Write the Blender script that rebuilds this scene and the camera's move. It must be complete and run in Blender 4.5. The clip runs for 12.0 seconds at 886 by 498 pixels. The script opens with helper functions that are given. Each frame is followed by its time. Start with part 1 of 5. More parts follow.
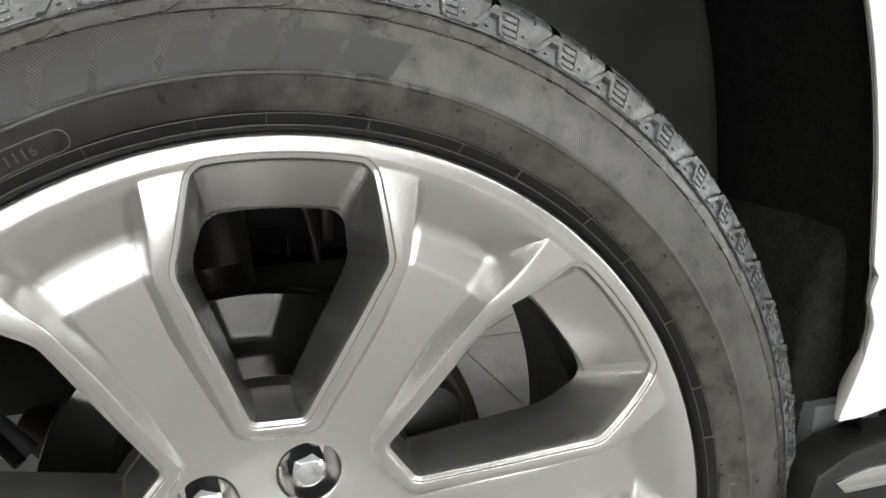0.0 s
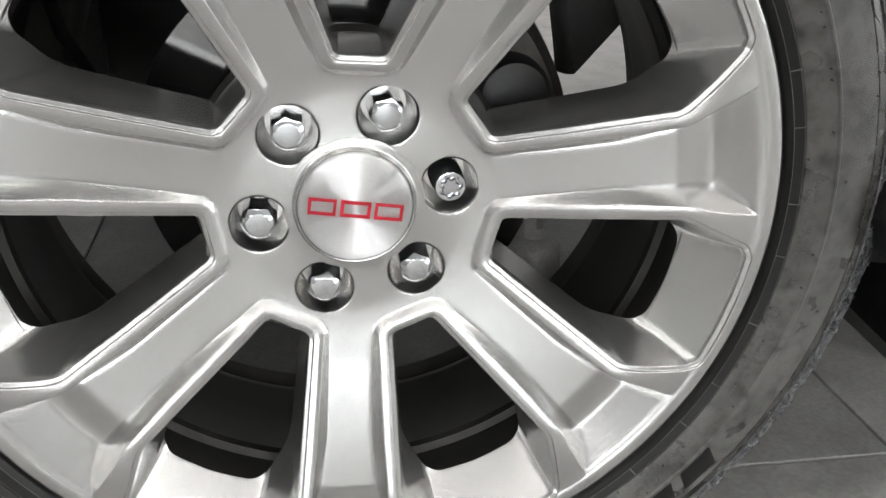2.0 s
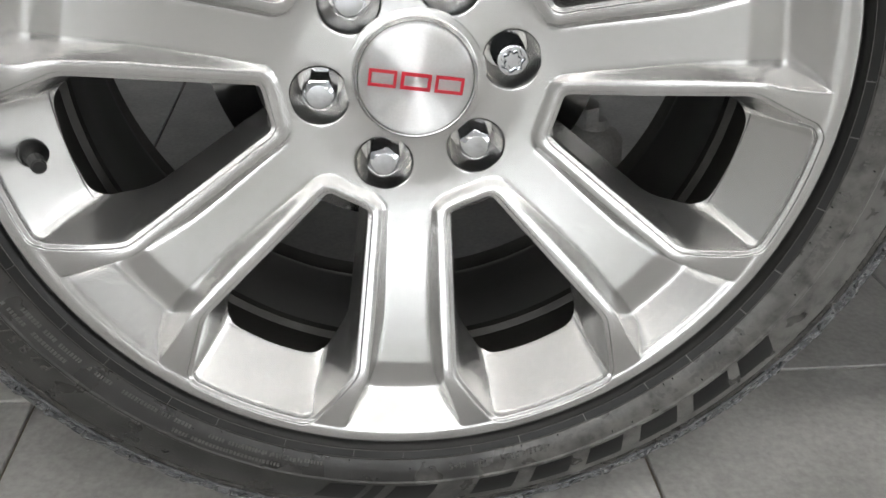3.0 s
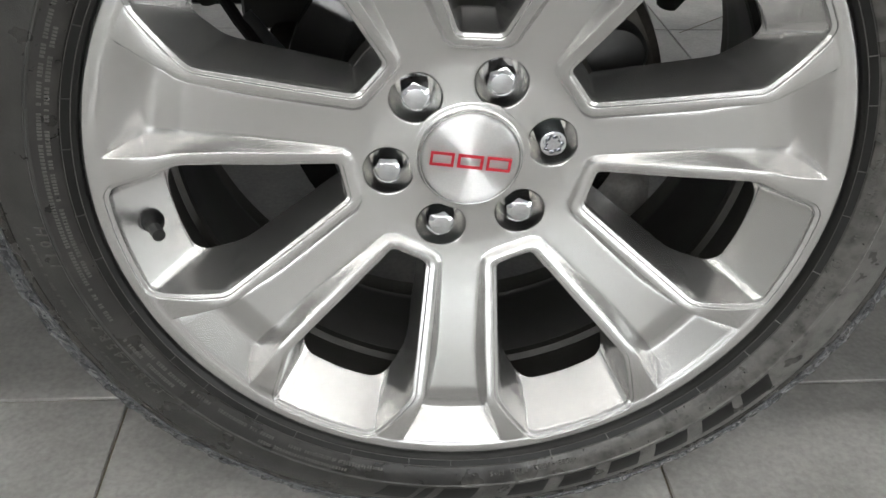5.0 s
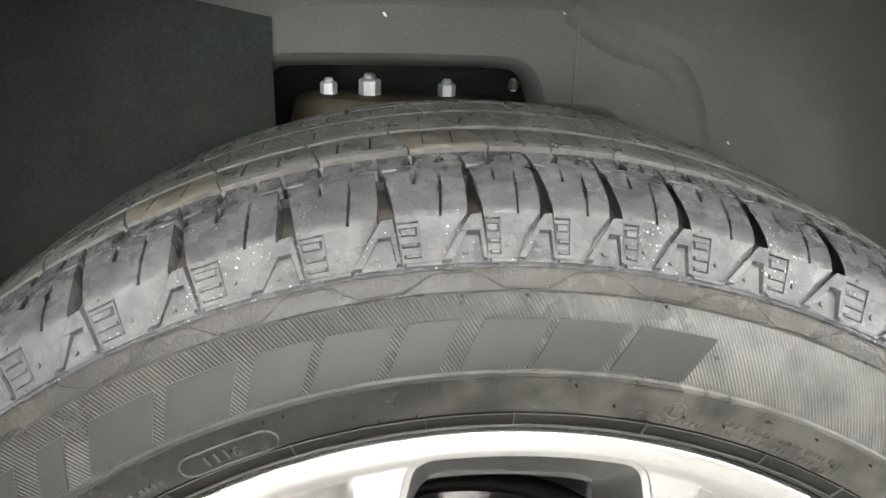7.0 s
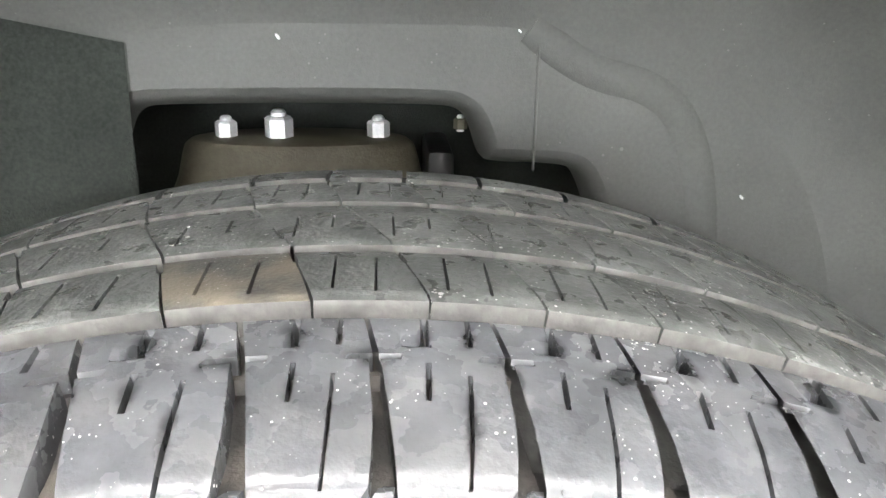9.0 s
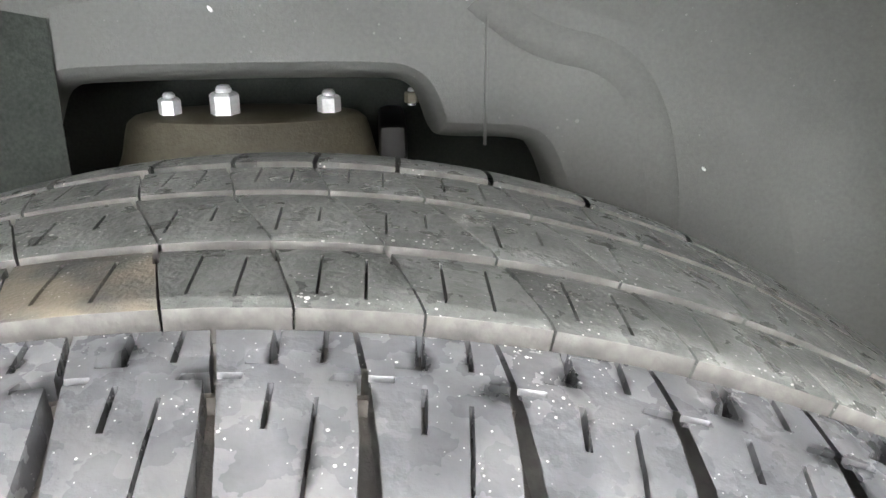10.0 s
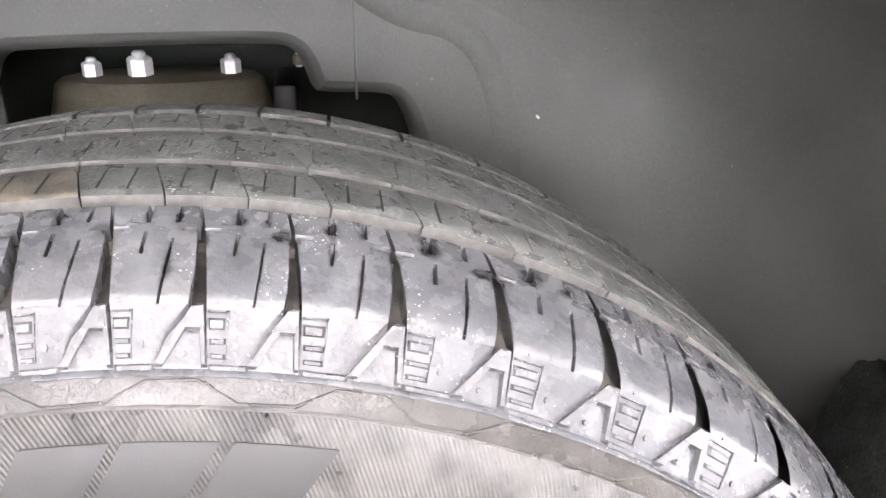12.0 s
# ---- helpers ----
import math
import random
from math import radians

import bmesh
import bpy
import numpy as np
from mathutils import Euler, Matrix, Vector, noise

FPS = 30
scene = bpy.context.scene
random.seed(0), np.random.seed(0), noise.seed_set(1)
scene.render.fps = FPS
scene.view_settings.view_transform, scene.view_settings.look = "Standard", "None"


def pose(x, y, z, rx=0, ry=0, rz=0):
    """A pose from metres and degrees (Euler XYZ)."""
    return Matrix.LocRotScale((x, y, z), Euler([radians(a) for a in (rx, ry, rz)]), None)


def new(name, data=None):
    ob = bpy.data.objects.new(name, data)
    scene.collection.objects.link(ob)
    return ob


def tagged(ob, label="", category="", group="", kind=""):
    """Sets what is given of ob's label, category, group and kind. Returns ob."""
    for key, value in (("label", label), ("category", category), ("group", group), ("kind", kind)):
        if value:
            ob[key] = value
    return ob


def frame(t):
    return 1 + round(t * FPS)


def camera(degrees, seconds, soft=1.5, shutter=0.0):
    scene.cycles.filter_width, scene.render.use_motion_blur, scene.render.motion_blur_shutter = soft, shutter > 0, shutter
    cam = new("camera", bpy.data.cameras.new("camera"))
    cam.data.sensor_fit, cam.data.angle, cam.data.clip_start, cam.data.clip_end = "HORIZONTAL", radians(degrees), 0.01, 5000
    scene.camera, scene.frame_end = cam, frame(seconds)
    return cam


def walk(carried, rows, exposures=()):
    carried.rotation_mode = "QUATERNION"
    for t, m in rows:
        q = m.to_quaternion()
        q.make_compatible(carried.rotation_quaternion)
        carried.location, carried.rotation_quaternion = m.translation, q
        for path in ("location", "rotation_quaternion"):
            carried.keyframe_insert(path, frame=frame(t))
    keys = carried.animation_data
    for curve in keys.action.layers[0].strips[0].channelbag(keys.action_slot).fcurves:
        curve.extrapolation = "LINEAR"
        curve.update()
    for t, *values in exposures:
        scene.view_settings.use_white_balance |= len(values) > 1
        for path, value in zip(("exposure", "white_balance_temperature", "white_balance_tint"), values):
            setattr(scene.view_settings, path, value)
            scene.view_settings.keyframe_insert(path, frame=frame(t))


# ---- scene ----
import functools

cam = camera(54.63, 12.0)
PATH = [
    (0.0, -0.0581, -0.4776, 0.7317, 76.75, 0.52, -18.61),
    (0.1, -0.0526, -0.4791, 0.7341, 75.66, 0.42, -16.62),
    (0.5, -0.0570, -0.4833, 0.7062, 74.02, -0.23, -14.08),
    (1.0, -0.0448, -0.4899, 0.6802, 70.81, -0.99, -12.14),
    (1.5, -0.0441, -0.5133, 0.6541, 67.76, -1.73, -10.30),
    (2.0, -0.0367, -0.5208, 0.6223, 64.97, -2.26, -9.05),
    (2.5, -0.0332, -0.5243, 0.6015, 62.01, -1.78, -6.35),
    (3.0, -0.0382, -0.5359, 0.5884, 59.97, -1.59, -5.07),
    (3.2, -0.0336, -0.5454, 0.5810, 60.00, -1.43, -4.41),
    (4.8, -0.0522, -0.5867, 0.7083, 56.24, -1.41, -2.89),
    (5.0, -0.0625, -0.5853, 0.7186, 56.51, -1.42, -2.85),
    (5.5, -0.0753, -0.5540, 0.7709, 60.05, -1.54, -2.89),
    (6.0, -0.0779, -0.4990, 0.8121, 65.19, -1.46, -3.11),
    (6.2, -0.0778, -0.4698, 0.8297, 66.42, -1.71, -3.23),
    (6.5, -0.0734, -0.4240, 0.8529, 68.69, -1.18, -3.64),
    (7.0, -0.0562, -0.3235, 0.8783, 71.48, -1.66, -3.73),
    (7.5, -0.0338, -0.2426, 0.8988, 72.31, -1.16, -3.60),
    (7.7, -0.0294, -0.2176, 0.8984, 71.50, -1.57, -3.87),
    (9.3, 0.0258, -0.1200, 0.8745, 71.85, -0.23, -3.55),
    (9.5, 0.0343, -0.1137, 0.8742, 71.15, 0.14, -3.55),
    (10.0, 0.0451, -0.1085, 0.8766, 69.78, 0.15, -4.21),
    (10.5, 0.0564, -0.1042, 0.8770, 68.57, 0.42, -5.31),
    (11.0, 0.0635, -0.1015, 0.8789, 67.87, 0.03, -6.18),
    (11.5, 0.0653, -0.1393, 0.8919, 67.28, 0.02, -6.99),
    (12.0, 0.0833, -0.2402, 0.9014, 67.19, -0.18, -8.16),
]
walk(cam, [(t, pose(x, y, z, rx, ry, rz)) for t, x, y, z, rx, ry, rz in PATH],
     exposures=[(0.0, 0.56, 6650, 8), (0.5, 0.62, 6560, 9), (1.0, 0.55, 6500, 10), (2.0, 0.28, 6500, 10), (3.0, 0.22, 6500, 10), (5.5, 0.33, 6500, 9), (6.0, 0.65, 6500, 9),
                (6.5, 1.10, 6640, 9), (7.0, 1.58, 6770, 9), (7.5, 2.08, 6800, 9), (9.5, 2.60, 6540, 13), (11.0, 2.60, 6580, 13), (11.5, 2.60, 6540, 16), (12.0, 2.58, 6590, 21)])

HUB = 0.388            # height of the wheel's centre over the floor
PHI = radians(2.0)     # turn of the wheel
TAU = 2 * math.pi

# ---- light ----
world = bpy.data.worlds.new("world")
scene.world = world
world.use_nodes = True
world.node_tree.nodes["Background"].inputs[0].default_value = (0.9, 0.95, 1.0, 1)
world.node_tree.nodes["Background"].inputs[1].default_value = 0.008


# ---- materials ----
def material(name, colour, rough=0.5, metal=0.0, grain=0.0, scale=200.0, stain=0.0, stain_scale=12.0, bump=0.0,
             bump_scale=600.0, coat=0.0, spread=0.0, emit=0.0, dirt=None, dirt_amount=0.0, dirt_scale=20.0, spec=0.5,
             rough_var=0.0, dirt_edge=(0.46, 0.82)):
    m = bpy.data.materials.new(name)
    m.use_nodes = True
    nt = m.node_tree
    b = nt.nodes["Principled BSDF"]
    b.inputs["Roughness"].default_value = rough
    b.inputs["Metallic"].default_value = metal
    b.inputs["Coat Weight"].default_value = coat
    b.inputs["Specular IOR Level"].default_value = spec
    b.inputs["Base Color"].default_value = (*colour, 1)
    co = nt.nodes.new("ShaderNodeTexCoord").outputs["Object"]
    if spread:
        far = nt.nodes.new("ShaderNodeVectorMath")
        far.operation = "SCALE"
        far.inputs[0].default_value = (3.1, 5.3, 4.7)
        nt.links.new(nt.nodes.new("ShaderNodeObjectInfo").outputs["Random"], far.inputs["Scale"])
        sumv = nt.nodes.new("ShaderNodeVectorMath")
        nt.links.new(co, sumv.inputs[0])
        nt.links.new(far.outputs[0], sumv.inputs[1])
        co = sumv.outputs[0]

    def noise_fac(s, detail=4.0):
        n = nt.nodes.new("ShaderNodeTexNoise")
        n.inputs["Scale"].default_value = s
        n.inputs["Detail"].default_value = detail
        nt.links.new(co, n.inputs["Vector"])
        return n.outputs["Fac"]

    def mapped(fac, lo, hi, a=0.25, z=0.75):
        r = nt.nodes.new("ShaderNodeMapRange")
        r.inputs[1].default_value, r.inputs[2].default_value = a, z
        r.inputs[3].default_value, r.inputs[4].default_value = lo, hi
        nt.links.new(fac, r.inputs[0])
        return r.outputs[0]

    value = None
    for amount, s in ((grain, scale), (stain, stain_scale)):
        if amount:
            f = mapped(noise_fac(s), 1 - amount, 1 + amount)
            if value is None:
                value = f
            else:
                mul = nt.nodes.new("ShaderNodeMath")
                mul.operation = "MULTIPLY"
                nt.links.new(value, mul.inputs[0])
                nt.links.new(f, mul.inputs[1])
                value = mul.outputs[0]
    if spread:
        info = nt.nodes.new("ShaderNodeObjectInfo")
        f = mapped(info.outputs["Random"], 1 - spread, 1 + spread, 0.0, 1.0)
        if value is None:
            value = f
        else:
            mul = nt.nodes.new("ShaderNodeMath")
            mul.operation = "MULTIPLY"
            nt.links.new(value, mul.inputs[0])
            nt.links.new(f, mul.inputs[1])
            value = mul.outputs[0]
    out = None
    if value is not None:
        mix = nt.nodes.new("ShaderNodeVectorMath")
        mix.operation = "SCALE"
        mix.inputs[0].default_value = colour
        nt.links.new(value, mix.inputs["Scale"])
        out = mix.outputs[0]
    if dirt:
        mx = nt.nodes.new("ShaderNodeMix")
        mx.data_type = "RGBA"
        mx.inputs[6].default_value = (*colour, 1)
        if out is not None:
            nt.links.new(out, mx.inputs[6])
        mx.inputs[7].default_value = (*dirt, 1)
        nt.links.new(mapped(noise_fac(dirt_scale, 6.0), 0.0, dirt_amount, *dirt_edge), mx.inputs[0])
        out = mx.outputs[2]
    if out is not None:
        nt.links.new(out, b.inputs["Base Color"])
    if rough_var:
        nt.links.new(mapped(noise_fac(stain_scale * 1.7), rough - rough_var, rough + rough_var), b.inputs["Roughness"])
    if bump:
        bp = nt.nodes.new("ShaderNodeBump")
        bp.inputs["Strength"].default_value = bump
        bp.inputs["Distance"].default_value = 0.001
        nt.links.new(noise_fac(bump_scale, 3.0), bp.inputs["Height"])
        nt.links.new(bp.outputs[0], b.inputs["Normal"])
    if emit:
        b.inputs["Emission Color"].default_value = (*colour, 1)
        b.inputs["Emission Strength"].default_value = emit
    return m


SILVER = material("silver_paint", (0.54, 0.537, 0.530), 0.265, 0.92, 0.05, 900, 0.03, 14, 0.05, 1800, coat=0.12)
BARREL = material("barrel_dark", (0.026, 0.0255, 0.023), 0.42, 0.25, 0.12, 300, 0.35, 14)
FLANGE_LIT = material("bounce_lit_flange", (0.145, 0.14, 0.13), 0.5, 0.2, 0.12, 300, 0.35, 14)
CHROME = material("chrome", (0.60, 0.61, 0.63), 0.09, 1.0)
CAP = material("brushed_cap", (0.78, 0.78, 0.78), 0.46, 1.0, 0.04, 500)
RED = material("red_enamel", (0.42, 0.006, 0.02), 0.4)
RUBBER = material("rubber_side", (0.022, 0.0218, 0.0208), 0.33, 0.0, 0.16, 700, 0.55, 22, 0.25, 900, spec=0.45,
                  dirt=(0.062, 0.059, 0.053), dirt_amount=0.4, dirt_scale=26, rough_var=0.10)
STAINED = material("rubber_stained", (0.0105, 0.0098, 0.009), 0.33, 0.0, 0.10, 700, 0.40, 18, 0.25, 1000,
                   dirt=(0.026, 0.0245, 0.022), dirt_amount=0.75, dirt_scale=38, rough_var=0.12, dirt_edge=(0.48, 0.70))
UNDER = material("rubber_under_shoulder", (0.026, 0.0245, 0.0225), 0.27, 0.0, 0.16, 600, 0.5, 24, 0.3, 800,
                 dirt=(0.045, 0.042, 0.038), dirt_amount=0.8, dirt_scale=34, rough_var=0.12, dirt_edge=(0.50, 0.70))
BEAD = material("rubber_bead", (0.006, 0.0059, 0.0057), 0.42, 0.0, 0.12, 500, 0.3, 20, 0.1, 900, spec=0.28,
                dirt=(0.020, 0.019, 0.017), dirt_amount=0.5, dirt_scale=14)
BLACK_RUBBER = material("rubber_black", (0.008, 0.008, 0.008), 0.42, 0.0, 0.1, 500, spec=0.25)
TREAD = material("rubber_tread", (0.122, 0.128, 0.122), 0.33, 0.0, 0.24, 500, 0.42, 60, 0.6, 420, spread=0.14,
                 dirt=(0.045, 0.047, 0.046), dirt_amount=0.6, dirt_scale=130, rough_var=0.14)
GROOVE = material("rubber_groove", (0.108, 0.106, 0.101), 0.6, 0.0, 0.3, 300, 0.45, 70, 0.2, 900)
# dark base carries the groove's shade, tan patches are soil
SHADED_SOIL = material("shaded_groove_soil", (0.028, 0.026, 0.024), 0.6, 0.0, 0.3, 300, 0.5, 60, 0.3, 900,
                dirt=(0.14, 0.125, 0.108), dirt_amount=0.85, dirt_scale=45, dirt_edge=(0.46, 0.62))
LINER = material("liner_plastic", (0.086, 0.089, 0.082), 0.55, 0.0, 0.12, 350, 0.2, 7, 0.3, 900,
                 dirt=(0.110, 0.112, 0.104), dirt_amount=0.5, dirt_scale=9)
BLACK = material("black_metal", (0.012, 0.012, 0.012), 0.45, 0.2, 0.2, 200)
IRON = material("dark_iron", (0.05, 0.046, 0.04), 0.45, 0.6, 0.2, 160, 0.3, 25, 0.2, 500)
DISC = material("brake_disc_steel", (0.115, 0.113, 0.112), 0.10, 0.9, 0.1, 200, 0.15, 20)
CAST = material("cast_aluminium", (0.50, 0.49, 0.475), 0.5, 0.3, 0.15, 300, 0.3, 30, 0.3, 500,
                dirt=(0.16, 0.12, 0.09), dirt_amount=0.45, dirt_scale=60)
OLIVE = material("olive_mount", (0.095, 0.086, 0.058), 0.6, 0.1, 0.2, 240, 0.3, 22, 0.3, 500)
ZINC = material("zinc_bolt", (0.88, 0.89, 0.90), 0.35, 0.4, 0.1, 400)
WHITE = material("white_paint", (0.78, 0.77, 0.77), 0.2, 0.0, 0.01, 300, coat=0.6)
# the next two hold the wheel arch's shade as dark colour
SHADE_GREY = material("shade_grey", (0.035, 0.040, 0.035), 0.9, 0.0, 0.3, 400, 0.2, 20, 0.4, 700, spec=0.2)
SHADE_BLACK = material("shade_black", (0.012, 0.012, 0.012), 0.95, 0.0, 0.5, 400, 0.3, 60, 0.8, 700, spec=0.1)
GRITTY = material("gritty_felt", (0.019, 0.020, 0.0185), 0.95, 0.0, 0.5, 400, 0.4, 50, 0.8, 700, spec=0.1)
GREY_PLASTIC = material("grey_plastic", (0.11, 0.115, 0.12), 0.5, 0.0, 0.1, 500, 0.1, 15, 0.2, 900)
TILE = material("floor_tile", (0.325, 0.320, 0.308), 0.36, 0.0, 0.16, 150, 0.22, 11, 0.05, 300, spread=0.05)
GROUT = material("grout", (0.17, 0.145, 0.115), 0.9, 0.0, 0.2, 200)
WALL = material("wall_paint", (0.58, 0.585, 0.59), 0.8, 0.0, 0.02, 60)
CEILING = material("ceiling_paint", (0.68, 0.69, 0.70), 0.9, 0.0, 0.02, 60)
GLOW = material("lamp_glow", (1.0, 0.985, 0.955), 0.5, emit=17.0)
DAYLIGHT = material("daylight_backdrop", (0.92, 0.95, 0.97), 0.5, emit=6.0)
SIDE_FILL = material("side_fill_board", (0.94, 0.96, 0.97), 0.5, emit=4.0)
MACHINED = material("machined_metal", (0.66, 0.65, 0.635), 0.24, 1.0, 0.1, 300)


SMOOTH_RUBBER = material("rubber_smooth", (0.016, 0.016, 0.0155), 0.46, 0.0, 0.06, 500, 0.15, 30, 0.05, 1500)


DUSTY_TEXT = material("rubber_dusty_text", (0.060, 0.058, 0.054), 0.5, 0.0, 0.3, 600, 0.3, 60)


def add_ribs(m, count, r0, r1):
    """Fine radial ribs moulded into the sidewall between two radii."""
    nt = m.node_tree
    b = nt.nodes["Principled BSDF"]
    co = nt.nodes.new("ShaderNodeTexCoord").outputs["Object"]
    sep = nt.nodes.new("ShaderNodeSeparateXYZ")
    nt.links.new(co, sep.inputs[0])

    def op(kind, *args):
        n = nt.nodes.new("ShaderNodeMath")
        n.operation = kind
        for i, v in enumerate(args):
            if isinstance(v, (int, float)):
                n.inputs[i].default_value = v
            else:
                nt.links.new(v, n.inputs[i])
        return n.outputs[0]

    x, z = sep.outputs[0], sep.outputs[2]
    ang = op("ARCTAN2", x, z)
    r = op("SQRT", op("ADD", op("MULTIPLY", x, x), op("MULTIPLY", z, z)))
    wave = op("SINE", op("ADD", op("MULTIPLY", ang, float(count)), op("MULTIPLY", r, 2200.0)))
    inside = op("MULTIPLY", op("GREATER_THAN", r, r0), op("LESS_THAN", r, r1))
    turn = op("MULTIPLY", op("GREATER_THAN", ang, -0.95), op("LESS_THAN", ang, 1.45))
    h = op("MULTIPLY", wave, op("MULTIPLY", inside, turn))
    bp = nt.nodes.new("ShaderNodeBump")
    bp.inputs["Strength"].default_value = 0.35
    bp.inputs["Distance"].default_value = 0.0006
    nt.links.new(h, bp.inputs["Height"])
    if b.inputs["Normal"].links:
        nt.links.new(b.inputs["Normal"].links[0].from_socket, bp.inputs["Normal"])
    nt.links.new(bp.outputs[0], b.inputs["Normal"])


def add_specks(m, colour, scale, amount, size=1.0):
    """Scattered pale specks of dust and grit."""
    nt = m.node_tree
    b = nt.nodes["Principled BSDF"]
    co = nt.nodes.new("ShaderNodeTexCoord").outputs["Object"]
    far = nt.nodes.new("ShaderNodeVectorMath")
    far.operation = "SCALE"
    far.inputs[0].default_value = (4.3, 2.9, 3.7)
    nt.links.new(nt.nodes.new("ShaderNodeObjectInfo").outputs["Random"], far.inputs["Scale"])
    sumv = nt.nodes.new("ShaderNodeVectorMath")
    nt.links.new(co, sumv.inputs[0])
    nt.links.new(far.outputs[0], sumv.inputs[1])
    co = sumv.outputs[0]
    total = None
    for s, lim in ((scale, 0.11), (scale * 0.42, 0.085)):
        v = nt.nodes.new("ShaderNodeTexVoronoi")
        v.inputs["Scale"].default_value = s
        nt.links.new(co, v.inputs["Vector"])
        n = nt.nodes.new("ShaderNodeTexNoise")
        n.inputs["Scale"].default_value = 30.0
        nt.links.new(co, n.inputs["Vector"])
        mr = nt.nodes.new("ShaderNodeMapRange")
        mr.inputs[1].default_value, mr.inputs[2].default_value = 0.30, 0.75
        mr.inputs[3].default_value, mr.inputs[4].default_value = 0.0, lim * 1.6 * size
        nt.links.new(n.outputs["Fac"], mr.inputs[0])
        lt = nt.nodes.new("ShaderNodeMath")
        lt.operation = "LESS_THAN"
        nt.links.new(v.outputs["Distance"], lt.inputs[0])
        nt.links.new(mr.outputs[0], lt.inputs[1])
        if total is None:
            total = lt.outputs[0]
        else:
            mx = nt.nodes.new("ShaderNodeMath")
            mx.operation = "MAXIMUM"
            nt.links.new(total, mx.inputs[0])
            nt.links.new(lt.outputs[0], mx.inputs[1])
            total = mx.outputs[0]
    k = nt.nodes.new("ShaderNodeMath")
    k.operation = "MULTIPLY"
    k.inputs[1].default_value = amount
    nt.links.new(total, k.inputs[0])
    mix = nt.nodes.new("ShaderNodeMix")
    mix.data_type = "RGBA"
    nt.links.new(k.outputs[0], mix.inputs[0])
    mix.inputs[6].default_value = b.inputs["Base Color"].default_value
    if b.inputs["Base Color"].links:
        nt.links.new(b.inputs["Base Color"].links[0].from_socket, mix.inputs[6])
    mix.inputs[7].default_value = (*colour, 1)
    nt.links.new(mix.outputs[2], b.inputs["Base Color"])


def turned_finish(m, amount):
    nt = m.node_tree
    b = nt.nodes["Principled BSDF"]
    tan = nt.nodes.new("ShaderNodeTangent")
    tan.direction_type, tan.axis = "RADIAL", "Y"
    nt.links.new(tan.outputs[0], b.inputs["Tangent"])
    b.inputs["Anisotropic"].default_value = amount
    b.inputs["Anisotropic Rotation"].default_value = 0.25


def add_dust(m, colour, amount, a0, a1):
    """Dull dust on the part of the sidewall between two angles, with a ragged edge."""
    nt = m.node_tree
    b = nt.nodes["Principled BSDF"]
    co = nt.nodes.new("ShaderNodeTexCoord").outputs["Object"]
    sep = nt.nodes.new("ShaderNodeSeparateXYZ")
    nt.links.new(co, sep.inputs[0])

    def op(kind, *args):
        n = nt.nodes.new("ShaderNodeMath")
        n.operation = kind
        for i, v in enumerate(args):
            if isinstance(v, (int, float)):
                n.inputs[i].default_value = v
            else:
                nt.links.new(v, n.inputs[i])
        return n.outputs[0]

    def ramp(v, lo, hi):
        r = nt.nodes.new("ShaderNodeMapRange")
        r.inputs[1].default_value, r.inputs[2].default_value = lo, hi
        nt.links.new(v, r.inputs[0])
        return r.outputs[0]

    tex = nt.nodes.new("ShaderNodeTexNoise")
    tex.inputs["Scale"].default_value = 30.0
    tex.inputs["Detail"].default_value = 6.0
    nt.links.new(co, tex.inputs["Vector"])
    ang = op("ADD", op("ARCTAN2", sep.outputs[0], sep.outputs[2]), op("MULTIPLY", op("SUBTRACT", tex.outputs["Fac"], 0.5), 1.3))
    mask = op("MULTIPLY", ramp(ang, a0 - 0.12, a0 + 0.12), ramp(ang, a1 + 0.2, a1 - 0.2))
    fine = nt.nodes.new("ShaderNodeTexNoise")
    fine.inputs["Scale"].default_value = 75.0
    fine.inputs["Detail"].default_value = 5.0
    nt.links.new(co, fine.inputs["Vector"])
    mask = op("MULTIPLY", op("MULTIPLY", mask, ramp(fine.outputs["Fac"], 0.28, 0.58)), amount)
    mix = nt.nodes.new("ShaderNodeMix")
    mix.data_type = "RGBA"
    nt.links.new(mask, mix.inputs[0])
    nt.links.new(b.inputs["Base Color"].links[0].from_socket, mix.inputs[6])
    mix.inputs[7].default_value = (*colour, 1)
    nt.links.new(mix.outputs[2], b.inputs["Base Color"])


